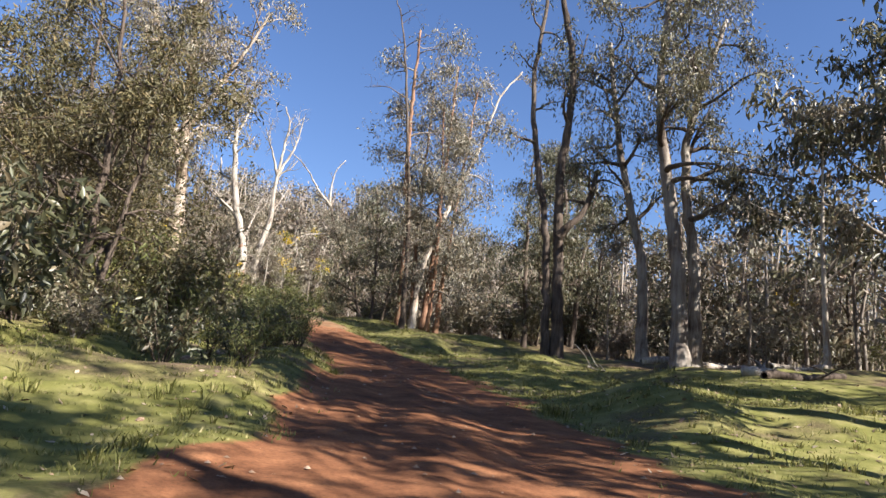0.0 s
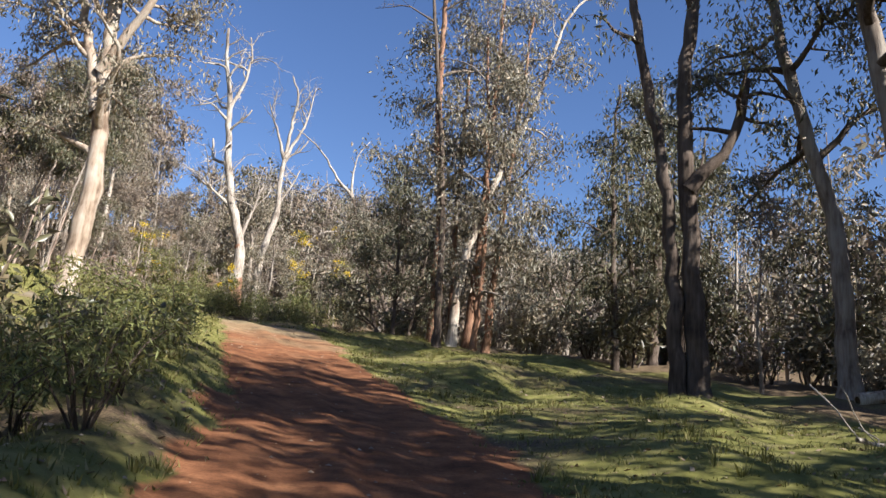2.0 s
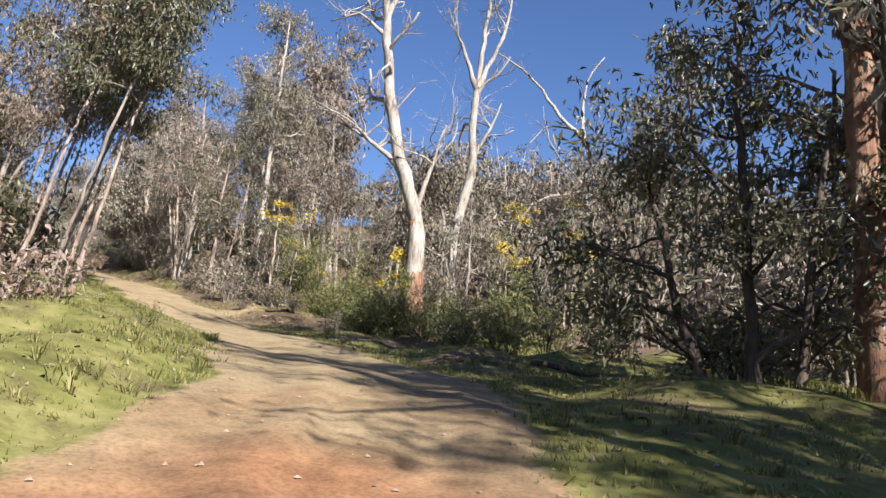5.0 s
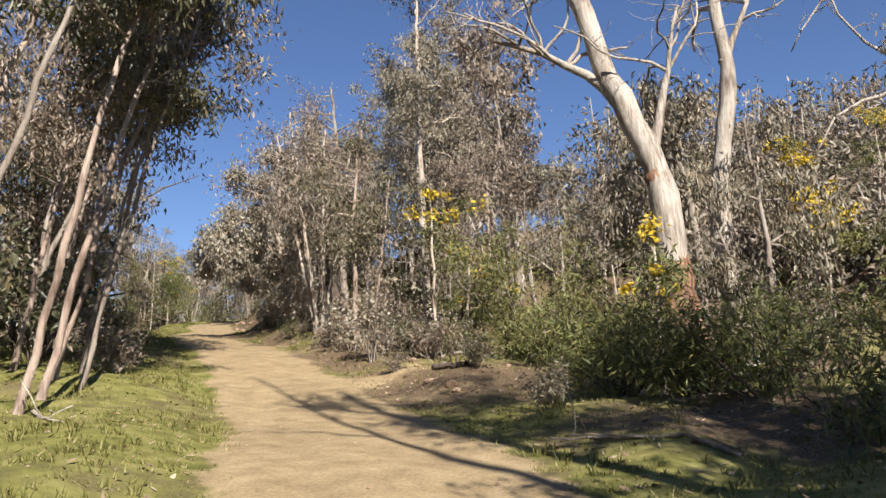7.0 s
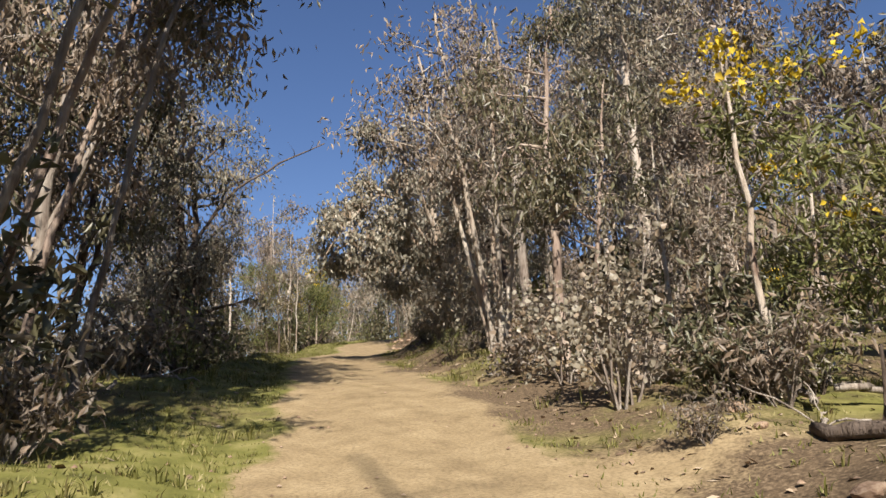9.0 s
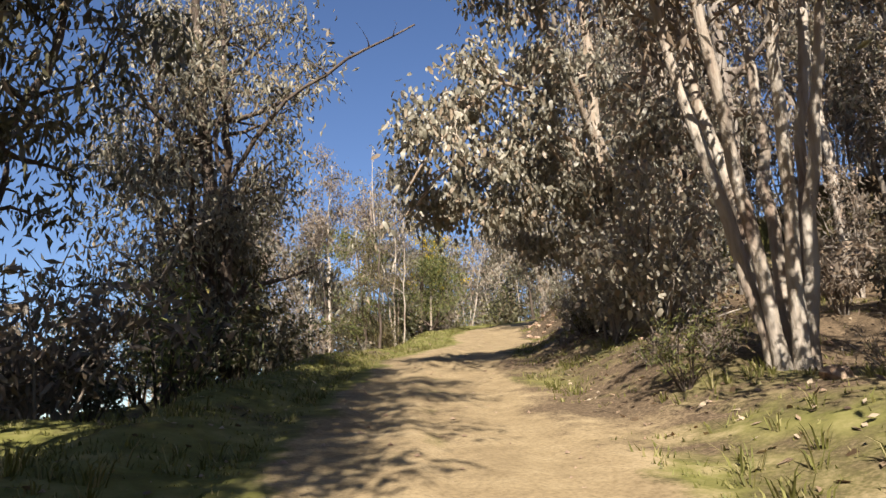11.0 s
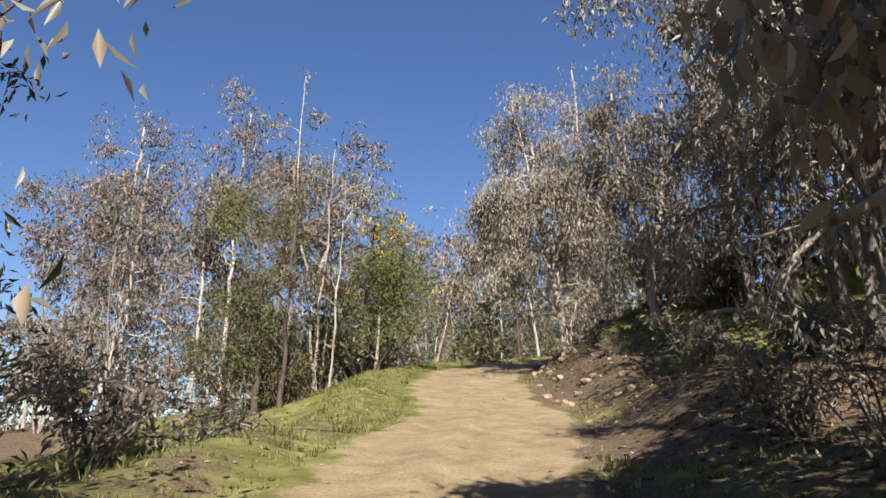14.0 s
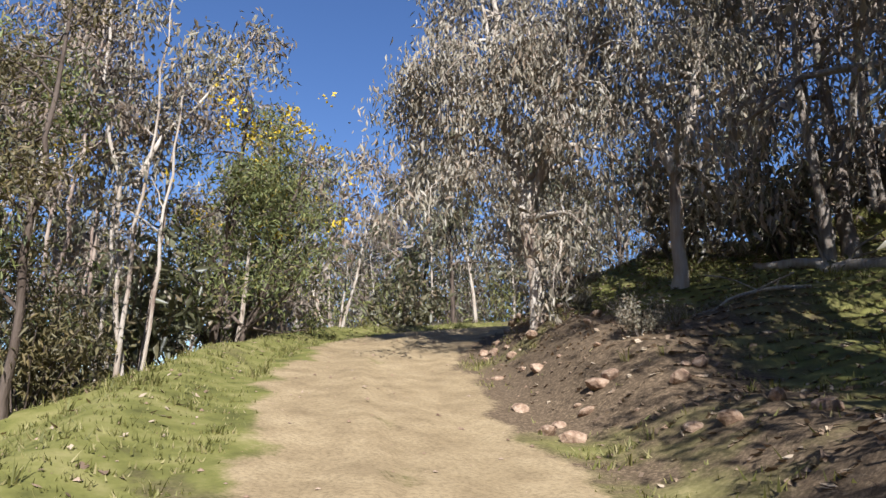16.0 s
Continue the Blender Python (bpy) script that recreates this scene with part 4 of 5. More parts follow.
# dark drooping tree behind the clearing
bough_tree("gum_tree", "dark drooping green gum behind the clearing", 170, (8.4, 45.2),
           [([(0, 0, -0.3), (0.2, 0.2, 4.5), (0.4, 0.4, 9), (0.3, 0.5, 13)], 0.22, 0.06), ([(1.2, 0.3, -0.3), (1.6, 0.5, 4.5), (2.4, 0.8, 10.5)], 0.18, 0.05), ([(-0.9, -0.3, -0.3), (-1.0, -0.2, 4), (-1.3, 0, 8.5)], 0.16, 0.05)],
           BARK_DARK, LEAF_GREEN, 20000, 0.19, 0.8, 0.95, 0.3, limbs=15, limb_len=2.8, twigs=4, low=0.2, sag=0.1)
bough_tree("gum_tree", "slender dark gum in the shade beyond the clearing", 175, (6.4, 42.6),
           [([(0, 0, -0.3), (-0.2, 0.1, 4.5), (-0.3, 0.3, 9), (-0.1, 0.4, 12)], 0.16, 0.04)],
           BARK_DARK, LEAF_GREEN, 7000, 0.18, 0.75, 0.95, 0.3, limbs=14, limb_len=2.6, twigs=4, low=0.3, sag=0.1)
# leafy trees at the far side of the clearing, and tall gums behind the bank
for k, (bx, by, h) in enumerate([(20.27, 42.91, 11.0), (24.74, 44.57, 9.5), (16.22, 44.2, 9.0), (23.34, 39.08, 7.0)]):
    bough_tree("gum_tree", "leafy green gum tree at the far side of the clearing", 171 + k, (bx, by), [([(0, 0, -0.3), (-0.3, 0.1, h * 0.45), (-0.6, 0.2, h)], 0.17, 0.05)],
               BARK_DARK, LEAF_GREEN, 5000, 0.22, 0.8, limbs=13, limb_len=3.4, twigs=4, low=0.22)
for k, (bx, by, h) in enumerate([(-27.6, 69.8, 16.5), (-31.0, 74.5, 15.0), (-36.5, 81.0, 16.0)]):
    bough_tree("gum_tree", "tall pale gum with a silvery rounded crown behind the bank", 176 + k, (bx, by), [([(0, 0, -0.3), (-0.1, 0.1, h * 0.45), (0.2, 0.2, h)], 0.2, 0.05)],
               BARK_PALE, LEAF_GREY, 7000, 0.22, 0.85, limbs=14, limb_len=4.0, twigs=4, low=0.45)
# wattles on the bank at the start
for k, (bx, by, h) in enumerate([(-7.69, 17.43, 8.5), (-9.85, 20.92, 9.5), (-10.56, 14.07, 9.0), (-12.89, 24.41, 9.0)]):
    bough_tree("wattle_tree", "dense dark olive wattle on the grass bank", 180 + k, (bx, by),
               [([(0, 0, -0.3), (0.2, 0.1, h * 0.4), (-0.2, 0.2, h)], 0.13, 0.03), ([(0.4, 0.2, -0.3), (0.9, 0.3, h * 0.4), (1.3, 0.2, h * 0.8)], 0.09, 0.03)],
               BARK_DARK, LEAF_OLIVE, 15000, 0.16, 0.75, 0.3, 0.26, limbs=15, limb_len=3.0, twigs=4, low=0.12)


# ---------------------------------------------------------------- slim poles with yellow blossom, saplings, wattle bushes
def blossom(root, tips, n, size, rng):
    v, f = leaves(np.array(tips), n, 0.3, size, rng, 0.0, 0.8)
    part("blossom", mesh_from("blossom", v, f, FLOWER), root, "clusters of bright yellow blossom")


def pole_wattle(seed, base, height, lean, tufts, label):
    rng = np.random.RandomState(seed)
    root = bough_tree("wattle_tree", label, seed, base, [([(0, 0, -0.3), (lean[0] * 0.4, lean[1] * 0.4, height * 0.5), (lean[0], lean[1], height)], 0.06, 0.02)],
                      BARK_PALE, LEAF_WATTLE, 900, 0.16, 0.5, 0.3, 0.25, limbs=5, limb_len=1.4, twigs=3, low=0.6)
    tips = [(lean[0] + rng.normal(0, 0.45), lean[1] + rng.normal(0, 0.45), height + rng.uniform(-0.9, 0.4)) for _ in range(tufts)]
    blossom(root, tips, 34, 0.09, rng)


pole_wattle(201, (-19.59, 58.49), 4.4, (-0.1, 0.2), 9, "slim pale wattle pole with yellow blossom at the top")
pole_wattle(202, (-19.58, 59.86), 2.4, (0.2, 0.1), 5, "slim wattle pole with a tuft of yellow blossom")
pole_wattle(203, (-12.33, 71.48), 6.6, (-0.2, 0.1), 16, "bushy wattle with bright yellow blossom")
pole_wattle(204, (-10.03, 72.61), 7.2, (0.2, 0.1), 10, "bushy wattle with yellow blossom")
pole_wattle(205, (-54.1, 75.8), 4.8, (0.3, 0.4), 10, "wattle with yellow blossom past the bend")
rng_w = np.random.RandomState(208)
blossom(speckled, [(0.6 + rng_w.normal(0, 1.1), 0.7 + rng_w.normal(0, 1.1), rng_w.uniform(2.6, 6.2)) for _ in range(34)], 12, 0.08, rng_w)
pole_wattle(206, (20.42, 40.95), 4.6, (0.1, 0.1), 9, "wattle with orange-yellow blossom beside the clearing")
pole_wattle(207, (-9.7, 13.2), 6.2, (0.1, 0.1), 5, "wattle with a few yellow flowers on the grass bank")
pole_wattle(209, (-11.18, 63.93), 4.2, (0.1, 0.1), 20, "bushy wattle covered with bright yellow blossom")
pole_wattle(210, (-7.88, 61.87), 4.6, (0.1, 0.1), 8, "wattle with yellow blossom among shrubs")
pole_wattle(208, (-13, 55.68), 2.6, (0.1, 0.1), 6, "low wattle with yellow blossom")


def bush(name, label, seed, height, width, mat, leaf_n, leaf_size, stems=9, hang=0.3, wide=0.35, clump=0.4, bark=BARK_GREY, split=False, rounded=False):
    """A shrub of many thin stems with leaves along them, at the origin."""
    rng = np.random.RandomState(seed)
    root = thing(name, label, "shrub", "forest shrubs" if name == "shrub" else "")
    wood, tips = Wood(), []
    for k in range(stems):
        a = rng.uniform(0, 6.28)
        out = width / height * rng.uniform(0.1, 0.75)
        if split:
            wood = Wood()
        p, r = limb((0.08 * math.cos(a), 0.08 * math.sin(a), -0.15), (out * math.cos(a), out * math.sin(a), 1), height * rng.uniform(0.6, 1.05), 0.025 * height / 2 + 0.006, 0.006, rng, 0.3, 0, 5)
        wood.add(p, r, 3)
        tips += list(p[2:])
        for _ in range(1 + k % 2):
            j = rng.randint(2, 5)
            q, s = limb(p[j], p[j] - p[j - 1] + rng.normal(0, 0.3, 3), height * 0.3, r[j] * 0.6, 0.004, rng, 0.4, 0, 2)
            wood.add(q, s, 3)
            tips += list(q[1:])
        if split:
            part("stem", wood.mesh("stem", bark), root)
    if not split:
        part("wood", wood.mesh("wood", bark), root)
    v, f = leaves(np.array(tips), max(1, int(leaf_n / len(tips))), clump, leaf_size, rng, hang, wide, 0.75, rounded)
    part("foliage", mesh_from("foliage", v, f, mat), root)
    return root


BUSHES = [
    bush("shrub", "grey-brown leafy shrub on the forest floor", 301, 2.4, 1.8, LEAF_BROWN, 760, 0.22, bark=BARK_GREY),
    bush("shrub", "dark green shrub on the forest floor", 302, 2.2, 2.0, LEAF_GREEN, 760, 0.22, bark=BARK_DARK),
    bush("shrub", "olive wattle shrub on the forest floor", 303, 2.8, 2.2, LEAF_WATTLE, 950, 0.2, wide=0.22, bark=BARK_DARK),
    bush("shrub", "silvery grey shrub on the forest floor", 304, 2.0, 1.6, LEAF_GREY, 760, 0.2, bark=BARK_GREY),
    bush("shrub", "dry twiggy shrub with few brown leaves", 305, 2.2, 2.0, LEAF_BROWN, 420, 0.12, stems=14, bark=DEAD_WOOD),
]
stand(bush("gum_sapling", "silver-leaved gum sapling with round leaves", 310, 2.1, 0.9, LEAF_SILVER, 800, 0.085, stems=8, wide=0.8, clump=0.28, split=True, rounded=True), -21.05, 57.73)
stand(bush("gum_sapling", "silver-leaved gum sapling beside the track", 311, 1.8, 0.9, LEAF_SILVER, 600, 0.09, stems=6, wide=0.8, clump=0.28, split=True, rounded=True), -23.06, 59.3)
for k, (bx, by, h) in enumerate([(-32.6, 65.6, 2.4), (-30.9, 64.9, 2.6), (-31.93, 66.55, 3.2)]):
    stand(bush("gum_sapling", "young silvery gum with drooping leaves on the bank", 340 + k, h, 2.2, LEAF_SILVER, 1700, 0.12, stems=8, hang=0.8, wide=0.5, clump=0.5, split=True, rounded=True), bx, by)
stand(bush("wattle_bush", "bright green feathery wattle bush on the bank", 312, 4.0, 3.4, LEAF_WATTLE, 4200, 0.17, stems=16, wide=0.22, clump=0.5, split=True), -17.64, 59.73)
stand(bush("wattle_bush", "green feathery wattle bush below dead trees", 313, 2.2, 2.6, LEAF_WATTLE, 2400, 0.17, stems=14, wide=0.22, clump=0.5, split=True), -14.9, 58.3)
stand(bush("dry_shrub", "pinkish dry shrub on the grass bank", 314, 1.5, 2.0, LEAF_PINK, 900, 0.11, stems=14, wide=0.5, split=True), -11.9, 39.44)


for k, (bx, by, h, w) in enumerate([(-16.08, 61.18, 2.2, 3.2), (-13, 57.19, 1.5, 3.0), (-11.03, 59.02, 1.9, 3.0), (-8.85, 56.27, 2.4, 3.2), (-15.71, 57.46, 1.6, 2.4), (-13.39, 54.78, 1.7, 2.4), (-10.84, 53.45, 1.8, 2.4), (-14.39, 55.98, 1.3, 2.6), (-12.2, 54.19, 1.1, 2.4), (-17.06, 58.57, 1.2, 2.0), (-9.3, 51.98, 1.5, 2.6), (-7.57, 50.37, 1.7, 2.6)]):
    stand(bush("wattle_bush", "feathery green wattle bush on the roadside bank", 320 + k, h, w, LEAF_WATTLE if k != 2 else LEAF_GREEN, int(1000 * h), 0.15, stems=12, wide=0.22, clump=0.5, bark=BARK_DARK, split=True), bx, by)
for k, (bx, by, h, w) in enumerate([(-5.0, 26.6, 1.5, 1.7), (-5.6, 28.4, 1.3, 1.6), (-4.6, 24.6, 1.3, 1.6), (-6.6, 27.2, 1.9, 2.0)]):
    stand(bush("wattle_bush", "dark ferny wattle bush on the shaded grass bank", 350 + k, h, w, LEAF_WATTLE, int(1300 * h), 0.13, stems=14, wide=0.22, clump=0.4, bark=BARK_DARK, split=True), bx, by)
for k, (bx, by, h, w) in enumerate([(-50.6, 71.2, 1.5, 1.4), (-52.2, 71.8, 1.9, 1.8), (-53.6, 72.6, 1.6, 1.6), (-51.4, 70.4, 2.2, 1.8)]):
    stand(bush("wattle_bush", "low olive wattle bush at the edge of the slope", 360 + k, h, w, LEAF_OLIVE, int(900 * h), 0.13, stems=10, wide=0.24, clump=0.4, bark=BARK_DARK, split=True), bx, by)
bough_tree("wattle_tree", "slim dark wattle with a thin crown at the track edge", 167, (-50.1, 70.9),
           [([(0, 0, -0.3), (0.05, 0.0, 2.4), (0.0, 0.1, 5.4)], 0.07, 0.02)], BARK_DARK, LEAF_OLIVE, 2600, 0.13, 0.5, 0.3, 0.24, limbs=11, limb_len=1.5, twigs=4, low=0.3)
for k, (bx, by, h, lx) in enumerate([(-53.5, 72.2, 7.0, 0.3), (-54.4, 73.0, 8.0, -0.3), (-55.2, 72.4, 7.4, 0.2), (-53.9, 73.9, 6.6, 0.4), (-56.4, 73.6, 8.2, -0.2)]):
    bough_tree("slim_gum", "thin pinkish-grey gum pole with sparse leaves", 190 + k, (bx, by), [([(0, 0, -0.3), (lx * 0.4, 0.1, h * 0.5), (lx, 0.2, h)], 0.05, 0.015)],
               BARK_PINK, LEAF_BROWN, 1100, 0.16, 0.5, limbs=8, limb_len=1.2, twigs=3, low=0.5)
for k, (bx, by, h) in enumerate([(-22.62, 61.24, 1.8), (-24.11, 62.48, 2.0), (-25.61, 63.36, 1.6), (-24.56, 60.14, 1.0), (-21.52, 59.58, 1.2)]):
    stand(bush("dry_shrub", "pinkish-grey leafy shrub on the litter bank", 330 + k, h, 1.9, LEAF_BROWN, int(700 * h), 0.12, stems=10, wide=0.5, clump=0.35, bark=DEAD_WOOD, split=True), bx, by)


# ---------------------------------------------------------------- forest and undergrowth
FOREST = [
    tree("gum_tree", "grey-leaved gum tree with a pale trunk in the forest", 11, BARK_PALE, LEAF_GREY, 1300, 0.35, 0.9, height=12, radius=0.15, limbs=11, twigs=4, low=0.32),
    tree("gum_tree", "tall thin gum tree with brownish leaves in the forest", 12, BARK_GREY, LEAF_BROWN, 1300, 0.35, 0.9, height=14, radius=0.14, limbs=11, twigs=4, low=0.32, crown_r=0.34),
    tree("gum_tree", "leafy green gum tree with dark bark in the forest", 13, BARK_DARK, LEAF_GREEN, 1500, 0.35, 0.95, height=11, radius=0.16, limbs=12, twigs=4, low=0.22, crown_r=0.5),
    tree("gum_tree", "several-stemmed pale gum tree in the forest", 14, BARK_PALE, LEAF_BROWN, 1300, 0.34, 0.85, height=10, radius=0.09, limbs=6, twigs=3, low=0.3, stems=4, stem_spread=0.22),
    tree("gum_tree", "slender gum sapling with a thin grey crown", 15, BARK_PALE, LEAF_GREY, 1100, 0.29, 0.75, height=8.5, radius=0.06, limbs=8, twigs=3, low=0.3, crown_r=0.32),
]


def spot(s, d):
    i = int(np.argmin(np.abs(STATION - s)))
    return TRACK[i, 0] + SIDE[i, 0] * d, TRACK[i, 1] + SIDE[i, 1] * d


def clear_of(s, d, x, y):
    """Whether nothing tall grows there: the clearing, the grass banks, the open slope."""
    if abs(d) < 4.2 or (d > 0 and s < 38 and d < 17 - 0.15 * s) or (d < 0 and s < 52 and d > -12):
        return True
    if d < 0 and 74 < s < 100 and d < -13:
        return True
    if d < 0 and 44 < s < 78 and d > -7.5:
        return True
    return False


def headroom(x, y, size):
    """Trees stay low, or out, where the ground beyond lies open to the sun."""
    if -37 < x < -29 and 61.5 < y < 69.5:
        return 0.0
    if -34 < x < -25 and 61 < y < 72:
        return 0.3
    if -26 < x < -16 and 54.5 < y < 63:
        return 0.3
    if -31 < x < -15 and 63 < y < 74:
        return min(size, 0.5)
    if 7 < x < 40 and 26 < y < 75:
        return min(size, 0.5)
    if -26 < x < 8 and 55 < y < 80:
        return min(size, 0.4)
    if -33 < x < 8 and 80 <= y < 106:
        return min(size, 0.36)
    if -63 < x < -47 and 58 < y < 72:
        return min(size, 0.5)
    return size


def scatter_forest(count):
    rng = np.random.RandomState(77)
    placed, n = [], 0
    for _ in range(6000):
        s = rng.uniform(-12, 130)
        d = rng.choice([-1, 1]) * (4.4 + 50 * rng.uniform(0, 1) ** 1.5)
        x, y = spot(s, d)
        ss, dd = stations(x, y)
        if abs(abs(dd[0]) - abs(d)) > 1 or clear_of(s, d, x, y):
            continue
        if s < 0 and abs(d) < 20:
            continue
        if any((x - a) ** 2 + (y - b) ** 2 < (1.7 + 0.02 * abs(d)) ** 2 for a, b in placed):
            continue
        placed.append((x, y))
        near_small = abs(d) < 7
        k = rng.choice(5, p=[0.08, 0.1, 0.06, 0.2, 0.56] if near_small else [0.26, 0.27, 0.15, 0.14, 0.18])
        size = rng.uniform(0.65, 1.1)
        turn, size = rng.uniform(0, 6.28), headroom(x, y, size)
        if size:
            again(FOREST[k], x, y, turn, size)
        n += 1
        if n >= count:
            break


def scatter_bushes(count):
    rng = np.random.RandomState(78)
    n = 0
    for _ in range(9000):
        s = rng.uniform(2, 128)
        d = rng.choice([-1, 1]) * (3.3 + 22 * rng.uniform(0, 1) ** 1.6)
        x, y = spot(s, d)
        ss, dd = stations(x, y)
        if abs(abs(dd[0]) - abs(d)) > 1:
            continue
        if (d > 0 and s < 36 and d < 14 - 0.1 * s) or (d < 0 and s < 50 and d > -8.5 and rng.uniform() < 0.93):
            continue
        if d > 0 and s > 60 and d < 4.5 and rng.uniform() < 0.6:
            continue
        if d > 0 and s > 82 and d < 14 and rng.uniform() < 0.85:
            continue
        k = rng.choice(5, p=[0.3, 0.24, 0.2, 0.18, 0.08] if d > 0 else [0.3, 0.36, 0.16, 0.1, 0.08])
        again(BUSHES[k], x, y, rng.uniform(0, 6.28), rng.uniform(0.45, 1.15) * (1 if abs(d) > 5 else 0.65))
        n += 1
        if n >= count:
            break


scatter_forest(145)
rng_t = np.random.RandomState(79)


def grove(count, s_range, d_range, kinds, sizes):
    """More forest trees in a stretch beside the track."""
    for _ in range(count):
        x, y = spot(rng_t.uniform(*s_range), rng_t.uniform(*d_range))
        size = rng_t.uniform(*sizes)
        kind, turn, size = rng_t.choice(kinds), rng_t.uniform(0, 6.28), headroom(x, y, size)
        if size:
            again(FOREST[kind], x, y, turn, size)


grove(18, (65, 80), (6.5, 12), [0, 1, 1, 3], (0.6, 0.8))
grove(13, (70, 96), (13, 28), [0, 1, 1, 3], (1.05, 1.35))
grove(24, (64, 112), (16, 42), [0, 1, 0, 3], (0.9, 1.25))
for gx, gy, gs in [(10.17, 50.22, 1.05), (12.15, 51.33, 0.9), (11.62, 49.08, 0.9), (9.67, 53.12, 1.2)]:
    again(FOREST[2], gx, gy, gx + gy, gs)
grove(20, (93, 114), (6.5, 22), [0, 1, 3], (0.75, 1.05))
grove(7, (96, 104), (-18, -11), [1, 3, 4], (0.4, 0.55))
grove(14, (101, 124), (-16, -4.5), [2, 3, 4], (0.45, 0.75))
grove(7, (56, 74), (-20, -9), [1, 2, 2], (0.9, 1.25))
grove(46, (103, 125), (-46, -9), [0, 1, 2, 3], (0.65, 0.95))
grove(12, (96, 108), (-24, -8), [0, 3, 4, 1], (0.4, 0.6))
grove(20, (108, 128), (5, 24), [0, 1, 2, 3], (0.6, 0.9))
scatter_bushes(68)


def thicket(seed, count, s_range, d_range, kinds, sizes):
    """Close-standing shrubs in a strip beside the track."""
    rng = np.random.RandomState(seed)
    for _ in range(count):
        x, y = spot(rng.uniform(*s_range), rng.uniform(*d_range))
        again(BUSHES[rng.choice(kinds)], x, y, rng.uniform(0, 6.28), rng.uniform(*sizes))


thicket(401, 16, (12, 32), (-9.5, -5.0), [1, 1, 2], (0.7, 1.3))
thicket(417, 26, (11, 31), (-6.8, -2.7), [1, 1, 2], (0.22, 0.55))
thicket(418, 6, (40, 52), (-6.0, -2.6), [1, 2, 3], (0.2, 0.4))
thicket(402, 14, (13, 24), (-3.6, -2.4), [1, 1, 2], (0.28, 0.55))
thicket(403, 13, (47, 62), (5.0, 12), [1, 2, 2, 0], (0.4, 0.75))
thicket(404, 10, (62, 82), (5.5, 12), [0, 3, 0, 4], (0.4, 0.8))
thicket(405, 12, (58, 80), (-9, -5.0), [1, 1, 0, 4], (0.9, 1.6))
thicket(419, 9, (76, 86), (-7.5, -4.0), [1, 0, 2], (0.6, 1.1))
thicket(406, 9, (34, 48), (10, 16), [0, 1, 3], (1.0, 1.8))
thicket(407, 9, (18, 44), (15, 24), [0, 1, 3, 2], (1.0, 1.8))
thicket(410, 8, (79, 90), (2.9, 5.5), [3, 4, 4, 0], (0.3, 0.6))
thicket(411, 4, (75, 84), (3.3, 6.5), [0, 3, 4], (0.35, 0.75))
thicket(412, 9, (54, 66), (3.1, 4.6), [2, 3, 4, 1], (0.3, 0.6))
thicket(413, 15, (58, 80), (2.0, 4.6), [0, 3, 4, 4, 2], (0.14, 0.36))
thicket(416, 9, (88, 104), (2.4, 5.0), [0, 3, 4, 4], (0.14, 0.34))
thicket(414, 16, (98, 122), (-26, -8), [0, 1, 2, 2], (1.0, 1.8))
thicket(415, 13, (20, 42), (17, 34), [0, 1, 3], (1.3, 2.1))
thicket(408, 10, (98, 122), (4.5, 10), [0, 1, 3], (0.8, 1.4))
thicket(409, 9, (98, 122), (-10, -4.5), [0, 1, 2], (0.9, 1.5))


def far_woods():
    """Trees of the slopes behind, too far to tell apart."""
    rng = np.random.RandomState(9)
    groups = [(LEAF_GREY, [], []), (LEAF_BROWN, [], []), (LEAF_GREEN, [], [])]
    wood = Wood()
    for k in range(2350):
        s, d = rng.uniform(-10, 134), rng.choice([-1, 1], p=[0.22, 0.78]) * (22 + 85 * rng.uniform(0, 1) ** 1.2)
        if d < 0 and 60 < s < 104:
            continue
        x, y = spot(s, d)
        if k > 1650:
            x, y = rng.uniform(-40, 22), rng.uniform(72, 140)
        ss, dd = stations(x, y)
        if abs(dd[0]) < 22:
            continue
        z, h = float(ground_height(x, y)[0]), rng.uniform(6, 13)
        if -45 < x < 20 and 55 < y < 140:
            h *= 0.42 if y < 92 else 0.75
        wood.add(np.array([(x, y, z - 0.5), (x + rng.normal(0, 0.3), y + rng.normal(0, 0.3), z + h * 0.5), (x + rng.normal(0, 0.5), y, z + h)]), np.array([0.13, 0.09, 0.03]), 4)
        tips = np.array([(x, y, z)]) + np.stack([rng.normal(0, 0.16 * h, 9), rng.normal(0, 0.16 * h, 9), h * rng.uniform(0.25, 1.0, 9)], 1)
        v, f = leaves(tips, 22, min(1.3, 0.16 * h + 0.2), 0.45, rng, 0.4, 0.4)
        g = groups[rng.choice(3, p=[0.4, 0.4, 0.2])]
        g[1].append(v)
        g[2].append(f)
    tagged(new("far_trunk", wood.mesh("far_trunk", BARK_GREY)), "distant thin grey trunks on the hillside", "far woods", kind="stuff")
    for mat, vs, fs in groups:
        off = np.r_[0, np.cumsum([len(v) for v in vs])[:-1]]
        tagged(new("far_woods", mesh_from("far_woods", np.vstack(vs), np.vstack([f + o for f, o in zip(fs, off)]), mat)), "distant grey-green woods covering the hillside", "far woods", kind="stuff")


far_woods()
for k, t in enumerate(FOREST):
    stand(t, *spot(14 + 9 * k, -36 - k))
for k, t in enumerate(BUSHES):
    stand(t, *spot(40 + 14 * k, 21 + k))


